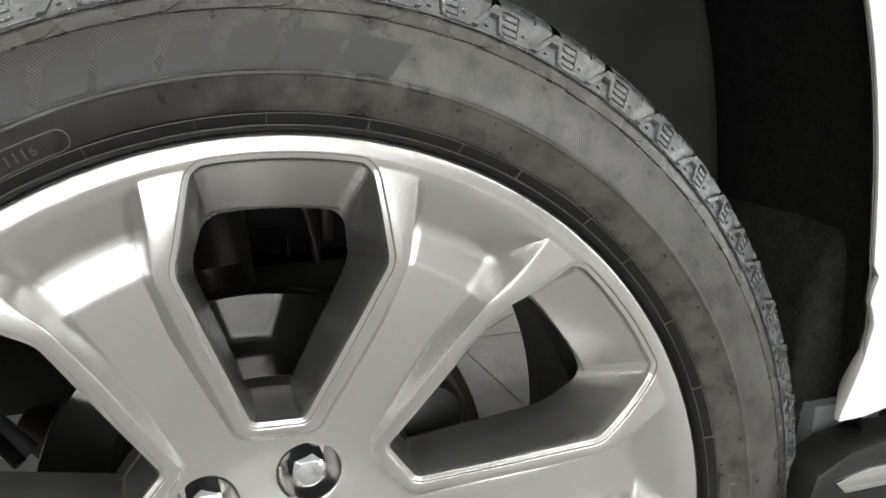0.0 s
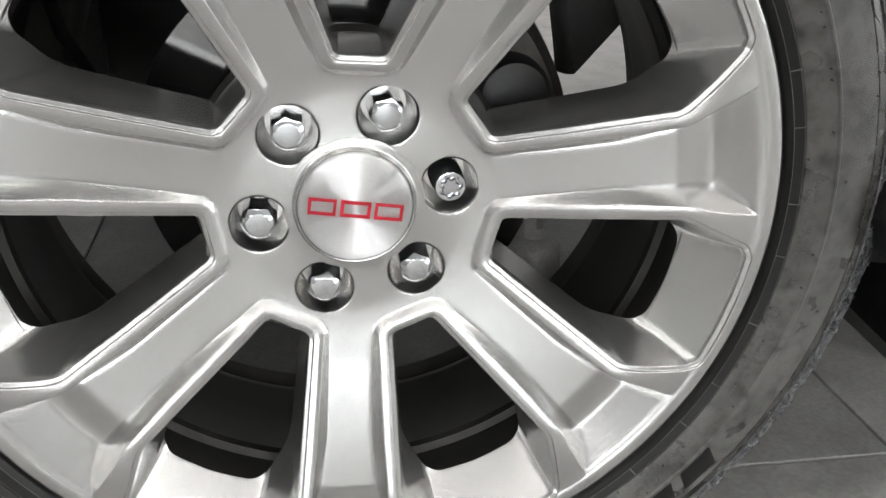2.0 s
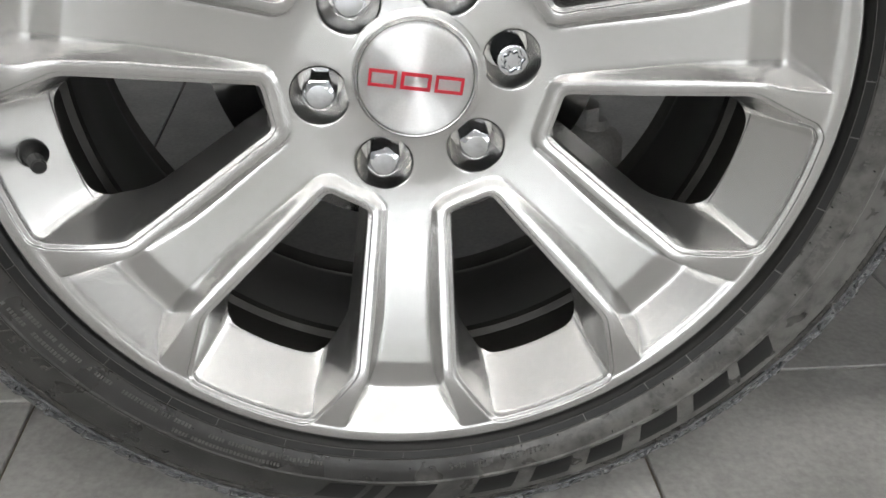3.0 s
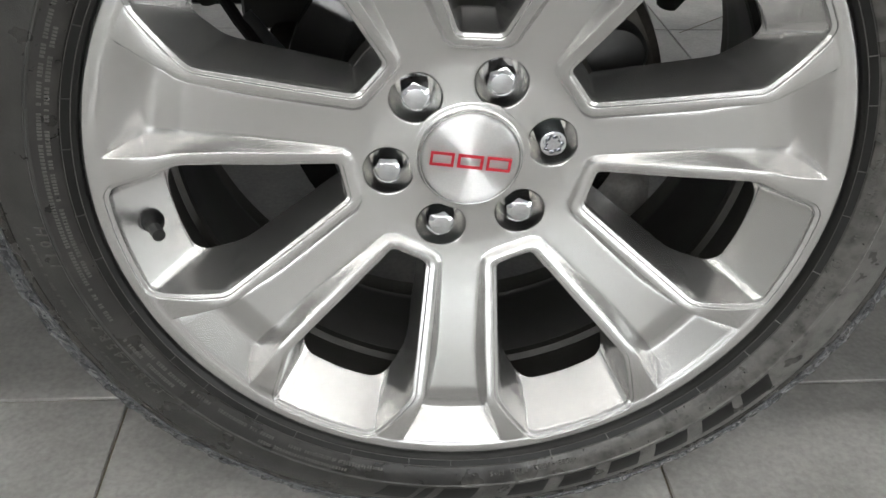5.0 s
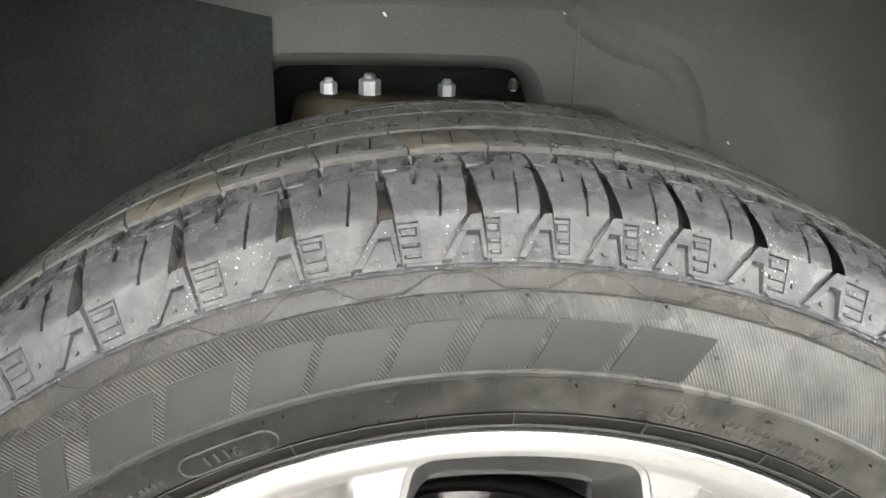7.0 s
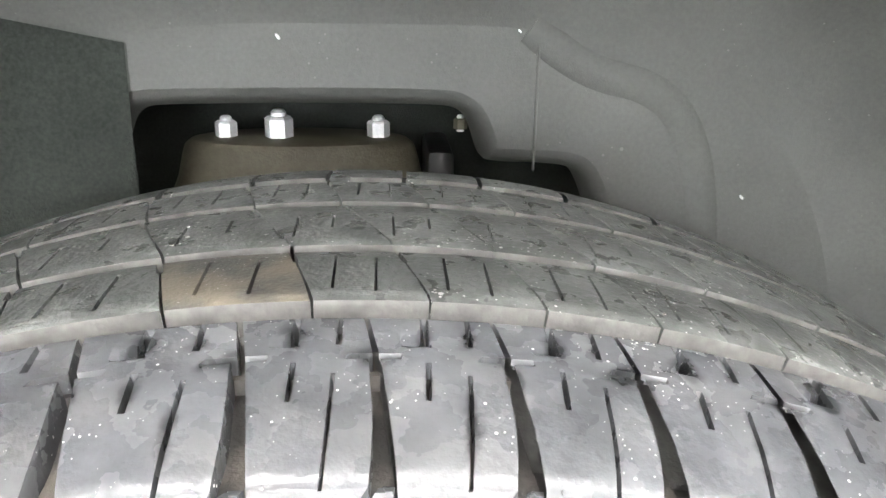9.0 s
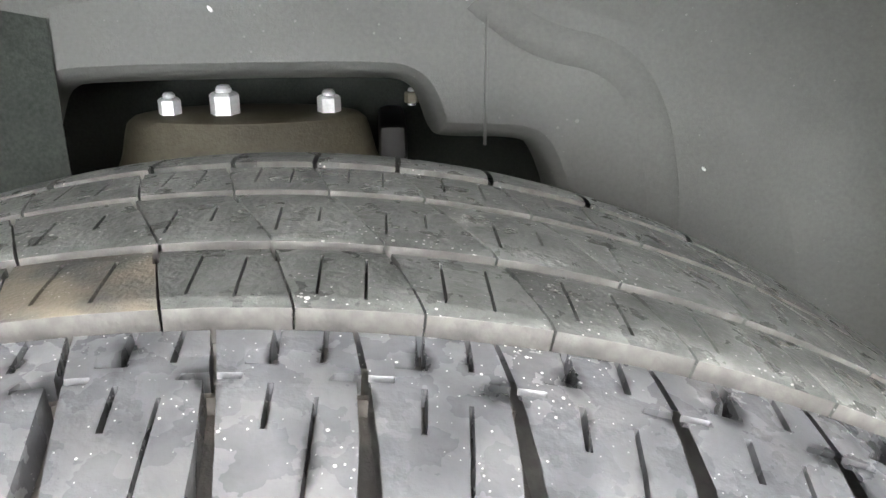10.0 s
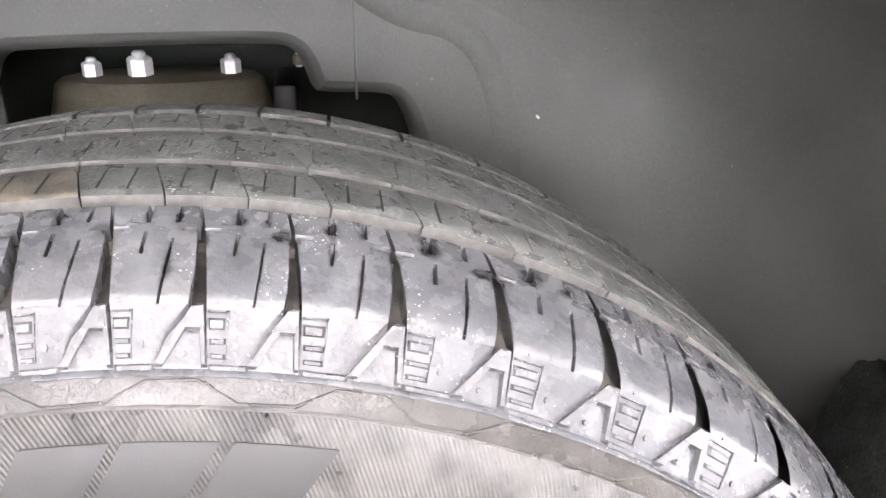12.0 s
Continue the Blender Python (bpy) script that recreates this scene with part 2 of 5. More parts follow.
def add_splashes(m, inner, outer, scale, amount):
    """Dried splashes of dirty water: small dark blots with ragged edges on the lower half of a ring."""
    nt = m.node_tree
    b = nt.nodes["Principled BSDF"]
    co = nt.nodes.new("ShaderNodeTexCoord").outputs["Object"]
    sep = nt.nodes.new("ShaderNodeSeparateXYZ")
    nt.links.new(co, sep.inputs[0])

    def op(kind, *args):
        n = nt.nodes.new("ShaderNodeMath")
        n.operation = kind
        for i, v in enumerate(args):
            if isinstance(v, (int, float)):
                n.inputs[i].default_value = v
            else:
                nt.links.new(v, n.inputs[i])
        return n.outputs[0]

    def ramp(v, lo, hi):
        r = nt.nodes.new("ShaderNodeMapRange")
        r.inputs[1].default_value, r.inputs[2].default_value = lo, hi
        nt.links.new(v, r.inputs[0])
        return r.outputs[0]

    def blots(s, lo, hi):
        n = nt.nodes.new("ShaderNodeTexNoise")
        n.inputs["Scale"].default_value = s
        n.inputs["Detail"].default_value = 3.0
        nt.links.new(co, n.inputs["Vector"])
        return ramp(n.outputs["Fac"], lo, hi)

    radius = op("SQRT", op("ADD", op("MULTIPLY", sep.outputs[0], sep.outputs[0]), op("MULTIPLY", sep.outputs[2], sep.outputs[2])))
    ring = op("MULTIPLY", ramp(radius, inner - 0.003, inner + 0.003), ramp(radius, outer + 0.002, outer - 0.002))
    mask = op("MULTIPLY", op("MULTIPLY", ring, ramp(sep.outputs[2], 0.06, -0.06)), blots(scale, 0.53, 0.58))
    mask = op("MULTIPLY", op("MULTIPLY", mask, blots(scale * 0.22, 0.40, 0.52)), amount)
    mix = nt.nodes.new("ShaderNodeMix")
    mix.data_type = "RGBA"
    nt.links.new(mask, mix.inputs[0])
    nt.links.new(b.inputs["Base Color"].links[0].from_socket, mix.inputs[6])
    mix.inputs[7].default_value = (0.006, 0.006, 0.006, 1)
    nt.links.new(mix.outputs[2], b.inputs["Base Color"])


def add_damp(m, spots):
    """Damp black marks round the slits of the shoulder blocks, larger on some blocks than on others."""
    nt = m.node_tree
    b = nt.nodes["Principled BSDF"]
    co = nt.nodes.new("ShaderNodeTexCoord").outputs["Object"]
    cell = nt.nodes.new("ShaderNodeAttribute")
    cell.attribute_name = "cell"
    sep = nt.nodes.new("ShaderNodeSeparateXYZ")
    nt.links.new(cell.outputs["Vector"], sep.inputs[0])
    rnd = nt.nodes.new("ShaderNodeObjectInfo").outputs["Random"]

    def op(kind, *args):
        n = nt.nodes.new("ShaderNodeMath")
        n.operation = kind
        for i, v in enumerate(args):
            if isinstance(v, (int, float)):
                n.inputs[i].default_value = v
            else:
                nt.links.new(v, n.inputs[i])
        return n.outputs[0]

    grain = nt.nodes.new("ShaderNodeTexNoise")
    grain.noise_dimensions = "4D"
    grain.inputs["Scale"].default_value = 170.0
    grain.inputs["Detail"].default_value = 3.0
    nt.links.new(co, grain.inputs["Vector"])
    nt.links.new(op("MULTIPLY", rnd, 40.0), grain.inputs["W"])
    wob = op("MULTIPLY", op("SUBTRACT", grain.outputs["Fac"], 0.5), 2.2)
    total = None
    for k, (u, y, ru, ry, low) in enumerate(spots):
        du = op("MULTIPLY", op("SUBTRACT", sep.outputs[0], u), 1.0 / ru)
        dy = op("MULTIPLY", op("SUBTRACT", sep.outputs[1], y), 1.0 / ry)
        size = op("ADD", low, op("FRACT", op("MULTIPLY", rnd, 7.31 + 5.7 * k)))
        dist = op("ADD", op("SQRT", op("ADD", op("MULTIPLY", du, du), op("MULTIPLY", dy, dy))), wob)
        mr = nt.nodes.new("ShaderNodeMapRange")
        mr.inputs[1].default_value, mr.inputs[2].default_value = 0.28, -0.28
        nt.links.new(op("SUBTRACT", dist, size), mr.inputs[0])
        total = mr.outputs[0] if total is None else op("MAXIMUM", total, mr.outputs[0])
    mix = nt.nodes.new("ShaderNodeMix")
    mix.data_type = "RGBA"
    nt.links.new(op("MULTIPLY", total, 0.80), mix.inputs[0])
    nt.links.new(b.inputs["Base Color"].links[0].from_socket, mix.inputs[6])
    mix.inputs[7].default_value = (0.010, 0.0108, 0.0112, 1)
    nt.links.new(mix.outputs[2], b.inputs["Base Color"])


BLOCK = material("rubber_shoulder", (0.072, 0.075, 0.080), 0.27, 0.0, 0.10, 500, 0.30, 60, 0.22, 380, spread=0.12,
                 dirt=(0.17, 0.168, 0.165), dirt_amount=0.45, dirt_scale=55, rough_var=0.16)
RUBBED = material("rubber_rubbed", (0.078, 0.077, 0.074), 0.42, 0.0, 0.2, 500, 0.25, 60, 0.4, 800,
                  dirt=(0.19, 0.168, 0.13), dirt_amount=0.85, dirt_scale=52, dirt_edge=(0.40, 0.56))
turned_finish(CAP, 1.0)
add_dust(STAINED, (0.070, 0.067, 0.062), 0.9, 0.0, 2.75)
add_dust(STAINED, (0.088, 0.085, 0.079), 0.8, 1.75, 2.9)
add_dust(UNDER, (0.056, 0.054, 0.050), 0.7, 0.20, 2.0)
add_specks(UNDER, (0.30, 0.29, 0.27), 300.0, 0.6, 0.5)
add_dust(RUBBER, (0.084, 0.082, 0.078), 0.85, 0.10, 2.8)
add_dust(RUBBER, (0.120, 0.117, 0.110), 0.7, 1.75, 2.9)
add_ribs(RUBBER, 1250, 0.3342, 0.3640)
add_specks(TREAD, (0.70, 0.69, 0.67), 460.0, 0.85, 1.15)
add_specks(RUBBER, (0.20, 0.195, 0.18), 260.0, 0.5, 0.45)
add_splashes(STAINED, 0.3135, 0.3285, 150.0, 0.45)
add_specks(STAINED, (0.16, 0.15, 0.135), 240.0, 0.5, 0.45)
add_specks(RUBBED, (0.60, 0.59, 0.56), 700.0, 0.85)
add_specks(BLOCK, (0.70, 0.69, 0.67), 480.0, 0.9, 1.0)
add_specks(TILE, (0.50, 0.49, 0.46), 160.0, 0.25, 0.8)
add_specks(GRITTY, (0.20, 0.20, 0.19), 150.0, 0.6, 0.7)
add_specks(LINER, (0.28, 0.28, 0.26), 120.0, 0.3, 0.6)


# ---- helpers for parts ----
def mesh_of(name, verts, faces, mat, angle=35.0, weld=0.0, mats=None, idx=None):
    me = bpy.data.meshes.new(name)
    me.from_pydata([tuple(v) for v in verts], [], faces)
    if weld:
        bm = bmesh.new()
        bm.from_mesh(me)
        bmesh.ops.remove_doubles(bm, verts=bm.verts, dist=weld)
        bmesh.ops.recalc_face_normals(bm, faces=bm.faces)
        bm.to_mesh(me)
        bm.free()
    for m in (mats or [mat]):
        me.materials.append(m)
    if idx is not None:
        me.polygons.foreach_set("material_index", idx)
    me.polygons.foreach_set("use_smooth", [True] * len(me.polygons))
    me.set_sharp_from_angle(angle=radians(angle))
    me.update()
    return me


def part(name, bm, mat, parent=None, label="", angle=35.0, at=None):
    """Links a bmesh or a mesh as one object under its thing."""
    if isinstance(bm, bmesh.types.BMesh):
        bmesh.ops.recalc_face_normals(bm, faces=bm.faces)
        me = bpy.data.meshes.new(name)
        bm.to_mesh(me)
        bm.free()
        me.materials.append(mat)
        me.polygons.foreach_set("use_smooth", [True] * len(me.polygons))
        me.set_sharp_from_angle(angle=radians(angle))
    else:
        me = bm
    ob = new(name, me)
    if at is not None:
        ob.matrix_basis = at
    if parent is not None:
        ob.parent = parent
    if label:
        ob["label"] = label
    return ob


def lathe(profile, n=96, a0=0.0, a1=TAU):
    """A bmesh turned round the y axis from (radius, y) pairs."""
    bm = bmesh.new()
    full = abs(a1 - a0 - TAU) < 1e-6
    rings = []
    for i in range(n if full else n + 1):
        a = a0 + (a1 - a0) * i / n
        rings.append([bm.verts.new((r * math.sin(a), y, r * math.cos(a))) for r, y in profile])
    for i in range(n):
        p, q = rings[i], rings[(i + 1) % len(rings)]
        for j in range(len(profile) - 1):
            bm.faces.new((p[j], p[j + 1], q[j + 1], q[j]))
    bmesh.ops.remove_doubles(bm, verts=bm.verts, dist=1e-6)
    return bm


def box(x0, x1, y0, y1, z0, z1, bevel=0.003, seg=2):
    bm = bmesh.new()
    bmesh.ops.create_cube(bm, size=1.0)
    for v in bm.verts:
        v.co = Vector(((x0 + x1) / 2 + v.co.x * (x1 - x0), (y0 + y1) / 2 + v.co.y * (y1 - y0), (z0 + z1) / 2 + v.co.z * (z1 - z0)))
    if bevel:
        bmesh.ops.bevel(bm, geom=bm.edges[:], offset=bevel, segments=seg, profile=0.5, affect="EDGES")
    return bm


def tube(points, radius, n=12, cap=True):
    """A round bar along points; radius may be a list."""
    bm = bmesh.new()
    pts = [Vector(p) for p in points]
    rings = []
    for i, p in enumerate(pts):
        d = (pts[min(i + 1, len(pts) - 1)] - pts[max(i - 1, 0)]).normalized()
        q = d.to_track_quat("Z", "Y").to_matrix()
        r = radius[i] if isinstance(radius, (list, tuple)) else radius
        rings.append([bm.verts.new(p + q @ Vector((r * math.cos(TAU * k / n), r * math.sin(TAU * k / n), 0))) for k in range(n)])
    for a, b in zip(rings, rings[1:]):
        for k in range(n):
            bm.faces.new((a[k], a[(k + 1) % n], b[(k + 1) % n], b[k]))
    if cap:
        bm.faces.new(rings[0][::-1])
        bm.faces.new(rings[-1])
    return bm


def interp(x, xs, ys):
    return float(np.interp(x, xs, ys))


# ---- room ----
RX0, RX1, RY0, RY1, RZ = -9.0, 8.0, -13.0, 8.0, 3.6
part("wall_north", box(RX0, RX1, RY1, RY1 + 0.15, 0, RZ, 0), WALL)
WX0, WX1, WZ0, WZ1 = -5.5, 2.0, 0.7, 3.1
bm = bmesh.new()
for b in (box(RX0, WX0, RY0 - 0.15, RY0, 0, RZ, 0), box(WX1, RX1, RY0 - 0.15, RY0, 0, RZ, 0), box(WX0, WX1, RY0 - 0.15, RY0, 0, WZ0, 0), box(WX0, WX1, RY0 - 0.15, RY0, WZ1, RZ, 0)):
    me = bpy.data.meshes.new("tmp")
    b.to_mesh(me)
    b.free()
    bm.from_mesh(me)
    bpy.data.meshes.remove(me)
part("wall_south", bm, WALL)
window = tagged(new("window_1"), "wide showroom window with slim dark frame", "window", kind="structure")
for k in range(5):
    x = WX0 + (WX1 - WX0) * k / 4
    part("window_mullion", box(x - 0.03, x + 0.03, RY0 - 0.12, RY0 - 0.04, WZ0, WZ1, 0.004), BLACK, window)
tagged(part("backdrop", box(WX0 - 0.5, WX1 + 0.5, RY0 - 0.50, RY0 - 0.45, WZ0 - 0.4, WZ1 + 0.4, 0), DAYLIGHT), "pale daylight outside the showroom window", "backdrop", kind="structure")
# unseen opening with a glowing board, added to light the wheel from the right
EY0, EY1 = -6.0, 1.0
bm = bmesh.new()
for b in (box(RX1, RX1 + 0.15, RY0 - 0.15, EY0, 0, RZ, 0), box(RX1, RX1 + 0.15, EY1, RY1 + 0.15, 0, RZ, 0), box(RX1, RX1 + 0.15, EY0, EY1, 0, WZ0, 0), box(RX1, RX1 + 0.15, EY0, EY1, WZ1, RZ, 0)):
    me = bpy.data.meshes.new("tmp")
    b.to_mesh(me)
    b.free()
    bm.from_mesh(me)
    bpy.data.meshes.remove(me)
part("wall_east", bm, WALL)
window = tagged(new("side_light_opening"), "added unseen side opening with slim dark frame, for side light", "window", kind="structure")
for k in range(6):
    y = EY0 + (EY1 - EY0) * k / 5
    part("window_mullion", box(RX1 + 0.04, RX1 + 0.12, y - 0.03, y + 0.03, WZ0, WZ1, 0.004), BLACK, window)
tagged(part("backdrop", box(RX1 + 0.45, RX1 + 0.50, EY0 - 0.5, EY1 + 0.5, WZ0 - 0.4, WZ1 + 0.4, 0), SIDE_FILL), "glowing board behind the added side opening", "backdrop", kind="structure")
part("wall_west", box(RX0 - 0.15, RX0, RY0 - 0.15, RY1 + 0.15, 0, RZ, 0), WALL)
part("ceiling", box(RX0 - 0.15, RX1 + 0.15, RY0 - 0.15, RY1 + 0.15, RZ, RZ + 0.15, 0), CEILING)
for n in ("wall_north", "wall_south", "wall_east", "wall_west"):
    tagged(scene.objects[n], "plain grey painted showroom wall", "wall", kind="structure")
tagged(scene.objects["ceiling"], "plain pale grey showroom ceiling with light strips", "ceiling", kind="structure")
floor = tagged(part("floor", box(RX0, RX1, RY0, RY1, -0.15, -0.004, 0), GROUT), "grey tiled showroom floor with dark joints", "floor", kind="structure")
for lx in (-4.2, 0.0, 4.2):
    for ly in (-11.0, -8.6, -6.2, -3.8, -1.4, 4.0, 6.4):
        lamp = tagged(new("ceiling_light"), "long white ceiling light strip, switched on", "ceiling light", group="ceiling light strips")
        lamp.location = (lx, ly, RZ)
        part("housing", box(-1.84, 1.84, -0.11, 0.11, -0.05, -0.002, 0.004), WHITE, lamp)
        part("diffuser", box(-1.8, 1.8, -0.09, 0.09, -0.062, -0.052, 0.002), GLOW, lamp)

# ---- wheel: rim ----
wheel = tagged(new("wheel"), "silver seven-spoke alloy wheel with black road tyre", "wheel")
wheel.location = (0, 0, HUB)
HALF = math.pi / 7
RA, RB, RC = 0.1103, 0.2291, 0.2833
TA, TB, TC = radians(8.44), radians(15.28), radians(10.07)


def polar(r, t):
    return np.array((r * math.sin(t), r * math.cos(t)))


def on_segment(p, q, r):
    """Angle of the point at radius r on the line p-q."""
    d = q - p
    a, b, c = d @ d, 2 * (p @ d), p @ p - r * r
    s = (-b + math.sqrt(max(b * b - 4 * a * c, 0))) / (2 * a)
    v = p + s * d
    return math.atan2(v[0], v[1])


PA, PB, PC = polar(RA, TA), polar(RB, TB), polar(RC, TC)
LEDGE = 0.0056         # width of the stepped edge round a window


def shifted(p, q, d):
    n = np.array((q[1] - p[1], p[0] - q[0])) / np.linalg.norm(q - p)
    return p + n * d, q + n * d


def crossing(p, q, a, b):
    m = np.array(((q - p), (a - b))).T
    return p + np.linalg.solve(m, a - p)[0] * (q - p)


L1, L2 = shifted(PA, PB, LEDGE), shifted(PB, PC, LEDGE)
base_z = PA[1] - LEDGE
GA = crossing(L1[0], L1[1], np.array((0.0, base_z)), np.array((1.0, base_z)))
GB = crossing(*L1, *L2)
R_IN, R_MID, R_OUT = float(np.hypot(*GA)), float(np.hypot(*GB)), RC + LEDGE
T_IN = math.atan2(GA[0], GA[1])


def raw_edge(r):
    if r <= R_MID:
        return on_segment(GA, GB, max(r, 0.085))
    return on_segment(GB, L2[1], min(r, R_OUT))


def edge_angle(r):
    w = 0.006
    return sum(raw_edge(r + w * k / 3) for k in range(-3, 4)) / 7 if abs(r - R_MID) < 0.012 else raw_edge(r)


Q_OUT, Q_IN = 0.0105, 0.0066


def rounding(r):
    """How far the corners of a window are drawn in."""
    if r > R_OUT:
        return Q_OUT
    if r > R_OUT - Q_OUT:
        return Q_OUT - math.sqrt(max(Q_OUT ** 2 - (r - R_OUT + Q_OUT) ** 2, 0))
    if r < R_IN:
        return Q_IN * max(0.0, 1 - (R_IN - r) / 0.006)
    if r < R_IN + Q_IN:
        return Q_IN - math.sqrt(max(Q_IN ** 2 - (R_IN + Q_IN - r) ** 2, 0))
    return 0.0


def soft(x, xs, ys, w=0.005):
    return sum(interp(x + w * k / 3, xs, ys) for k in range(-3, 4)) / 7


def band_y(r):
    return soft(r, (0.085, RA, 0.160, RB, 0.245, 0.258, 0.270, 0.2845, 0.29), (0.0520, 0.0445, 0.0250, 0.0003, -0.0018, -0.0018, -0.0006, 0.0018, 0.0030), 0.006)


def face_y(r):
    return soft(r, (0.0820, 0.0922, 0.100, 0.125, 0.160, 0.190, 0.2100, 0.2285, 0.2300, 0.2500, 0.2560, 0.2815, 0.2840),
                (0.0528, 0.0514, 0.0502, 0.0448, 0.0355, 0.0278, 0.0232, 0.0194, 0.0194, 0.0226, 0.0222, 0.0027, 0.0017), 0.0016 if r > 0.2 else 0.006)


def band_width(r):
    return soft(r, (0.09, RA, 0.19, 0.215, RB, 0.25, 0.265, RC), (0.0115, 0.0115, 0.0125, 0.0120, 0.0118, 0.0173, 0.0224, 0.0287)) - LEDGE


def step_width(r):
    return soft(r, (0.1, 0.16, 0.19, 0.21, RB, 0.25, 0.262, 0.275, RC), (0.0046, 0.0078, 0.0090, 0.0080, 0.0062, 0.0098, 0.0090, 0.0050, 0.0014))


def lip_y(r):
    return soft(r, (0.2820, 0.2845, 0.2865, 0.2885, 0.2910, 0.2935, 0.2958, 0.2970, 0.2979, 0.2985, 0.2988), (0.0013, 0.0016, 0.0006, 0.0003, 0.0005, 0.0008, 0.0012, 0.0016, 0.0023, 0.0035, 0.0046), 0.0004)


STEP_F = (0.0, 0.06, 0.13, 0.5, 0.86, 0.94, 1.0)
STEP_K = (0.0, 0.015, 0.085, 0.51, 0.955, 1.02, 1.0)
e2, s2 = band_width(RA), step_width(RA)
rows_in = [0.0906, 0.0918, 0.0928] + [R_IN - e2 - s2 * f for f in STEP_F[::-1]] + [R_IN - e2 + 0.0012, R_IN - e2 + 0.003, R_IN - 0.0012]
rows_mid = [R_IN + Q_IN * f for f in (0.0, 0.03, 0.1, 0.22, 0.4, 0.65, 1.0)] + list(np.linspace(R_IN + 0.009, 0.218, 26)) + list(np.linspace(0.2205, 0.2771, 36)) + \
    [R_OUT - Q_OUT * f for f in (0.98, 0.88, 0.76, 0.66, 0.56, 0.45, 0.33, 0.22, 0.12, 0.05, 0.01, 0.0)]
rows_out = [R_OUT + d for d in (0.0008, 0.0022, 0.0036, 0.0050, 0.0062, 0.0072, 0.0080, 0.0086, 0.0091, 0.0095, 0.0098)]
ROWS_R = rows_in + rows_mid + rows_out
NI, NM = len(rows_in) + 1, len(rows_in) + len(rows_mid)
verts, faces = [], []


def add(r, t, y):
    verts.append((r * math.sin(t), y, r * math.cos(t)))
    return len(verts) - 1


def chord(r, t):
    """Keeps the inner window edges straight."""
    k = interp(r, (0.0928, 0.096, R_IN, 0.135), (0.0, 1.0, 1.0, 0.0))
    return r * (1 + k * (math.cos(T_IN) / math.cos(min(abs(t), T_IN)) - 1))


def surface(r, off, e, st):
    """Depth of the face at radius r and distance off from the window's outline."""
    if r > 0.2845:
        return lip_y(r)
    d = off
    if r < R_IN:
        c = -0.003
        d = max(off, R_IN - r)
        if off > c and R_IN - r > c:
            d = c + math.hypot(off - c, R_IN - r - c)
    k = interp((d - e) / st, STEP_F, STEP_K)
    if r < 0.092:
        return face_y(r)
    return band_y(r) * (1 - k) + max(face_y(r), band_y(r)) * k - 0.0005 * math.sin(math.pi * min(max(d / e, 0), 1)) * (1 - k)


REAR = [(0.1165, 0.0, 0.097), (0.1165, radians(7.2), 0.097), (0.2160, radians(13.5), 0.066), (0.2500, radians(9.7), 0.045), (0.2500, 0.0, 0.043)]


def rear_line(front, turn, side):
    """The rounded back outline of half a window, a point for each point of its front edge."""
    corner = [polar(r, t) for r, t, _ in REAR]

    def place(u):
        sgn = 1.0
        if u < 0:
            u, sgn = -u, -1.0
        if u > 4:
            u, sgn = 8 - u, -1.0
        i = min(int(u), 3)
        f = u - i
        p, q = corner[i] * (1 - f) + corner[i + 1] * f, REAR[i][2] * (1 - f) + REAR[i + 1][2] * f
        if i == 3:
            p = p * (0.25 / np.hypot(*p))
        return np.array((p[0] * sgn, q, p[1]))

    us, way = [], [0.0]
    for n, (x, y, z) in enumerate(front):
        if n:
            way.append(way[-1] + math.dist(front[n - 1], front[n]))
        r, t = math.hypot(x, z), abs((math.atan2(x, z) - turn + math.pi) % TAU - math.pi)
        p = np.array((r * math.sin(t), r * math.cos(t)))
        if n < len(FR):
            us.append(min(t / TA, 1.0))
        elif n > len(front) - len(FR):
            us.append(max(4 - t / TC, 3.0))
        elif r <= RB:
            us.append(1 + np.linalg.norm(p - PA) / np.linalg.norm(PB - PA))
        else:
            us.append(min(2 + np.linalg.norm(p - PB) / np.linalg.norm(PC - PB), 3.0))
    keep = [n for n, u in enumerate(us) if not (0.85 < u < 1.10 or 1.9 < u < 2.15 or 2.6 < u < 3.35)]
    us = np.interp(way, [way[n] for n in keep], [us[n] for n in keep])
    out = []
    for u in us:
        w = interp(u, (0, 0.8, 1.2, 1.8, 2.0, 2.4, 3.0, 3.7, 4.0), (0.05, 0.06, 0.05, 0.07, 0.16, 0.28, 0.34, 0.25, 0.2))
        m = sum(place(u + w * k / 6) for k in range(-6, 7)) / 13
        q = (m[0] * side, m[2])
        c, d = math.cos(turn), math.sin(turn)
        out.append((q[0] * c + q[1] * d, m[1], -q[0] * d + q[1] * c))
    return out


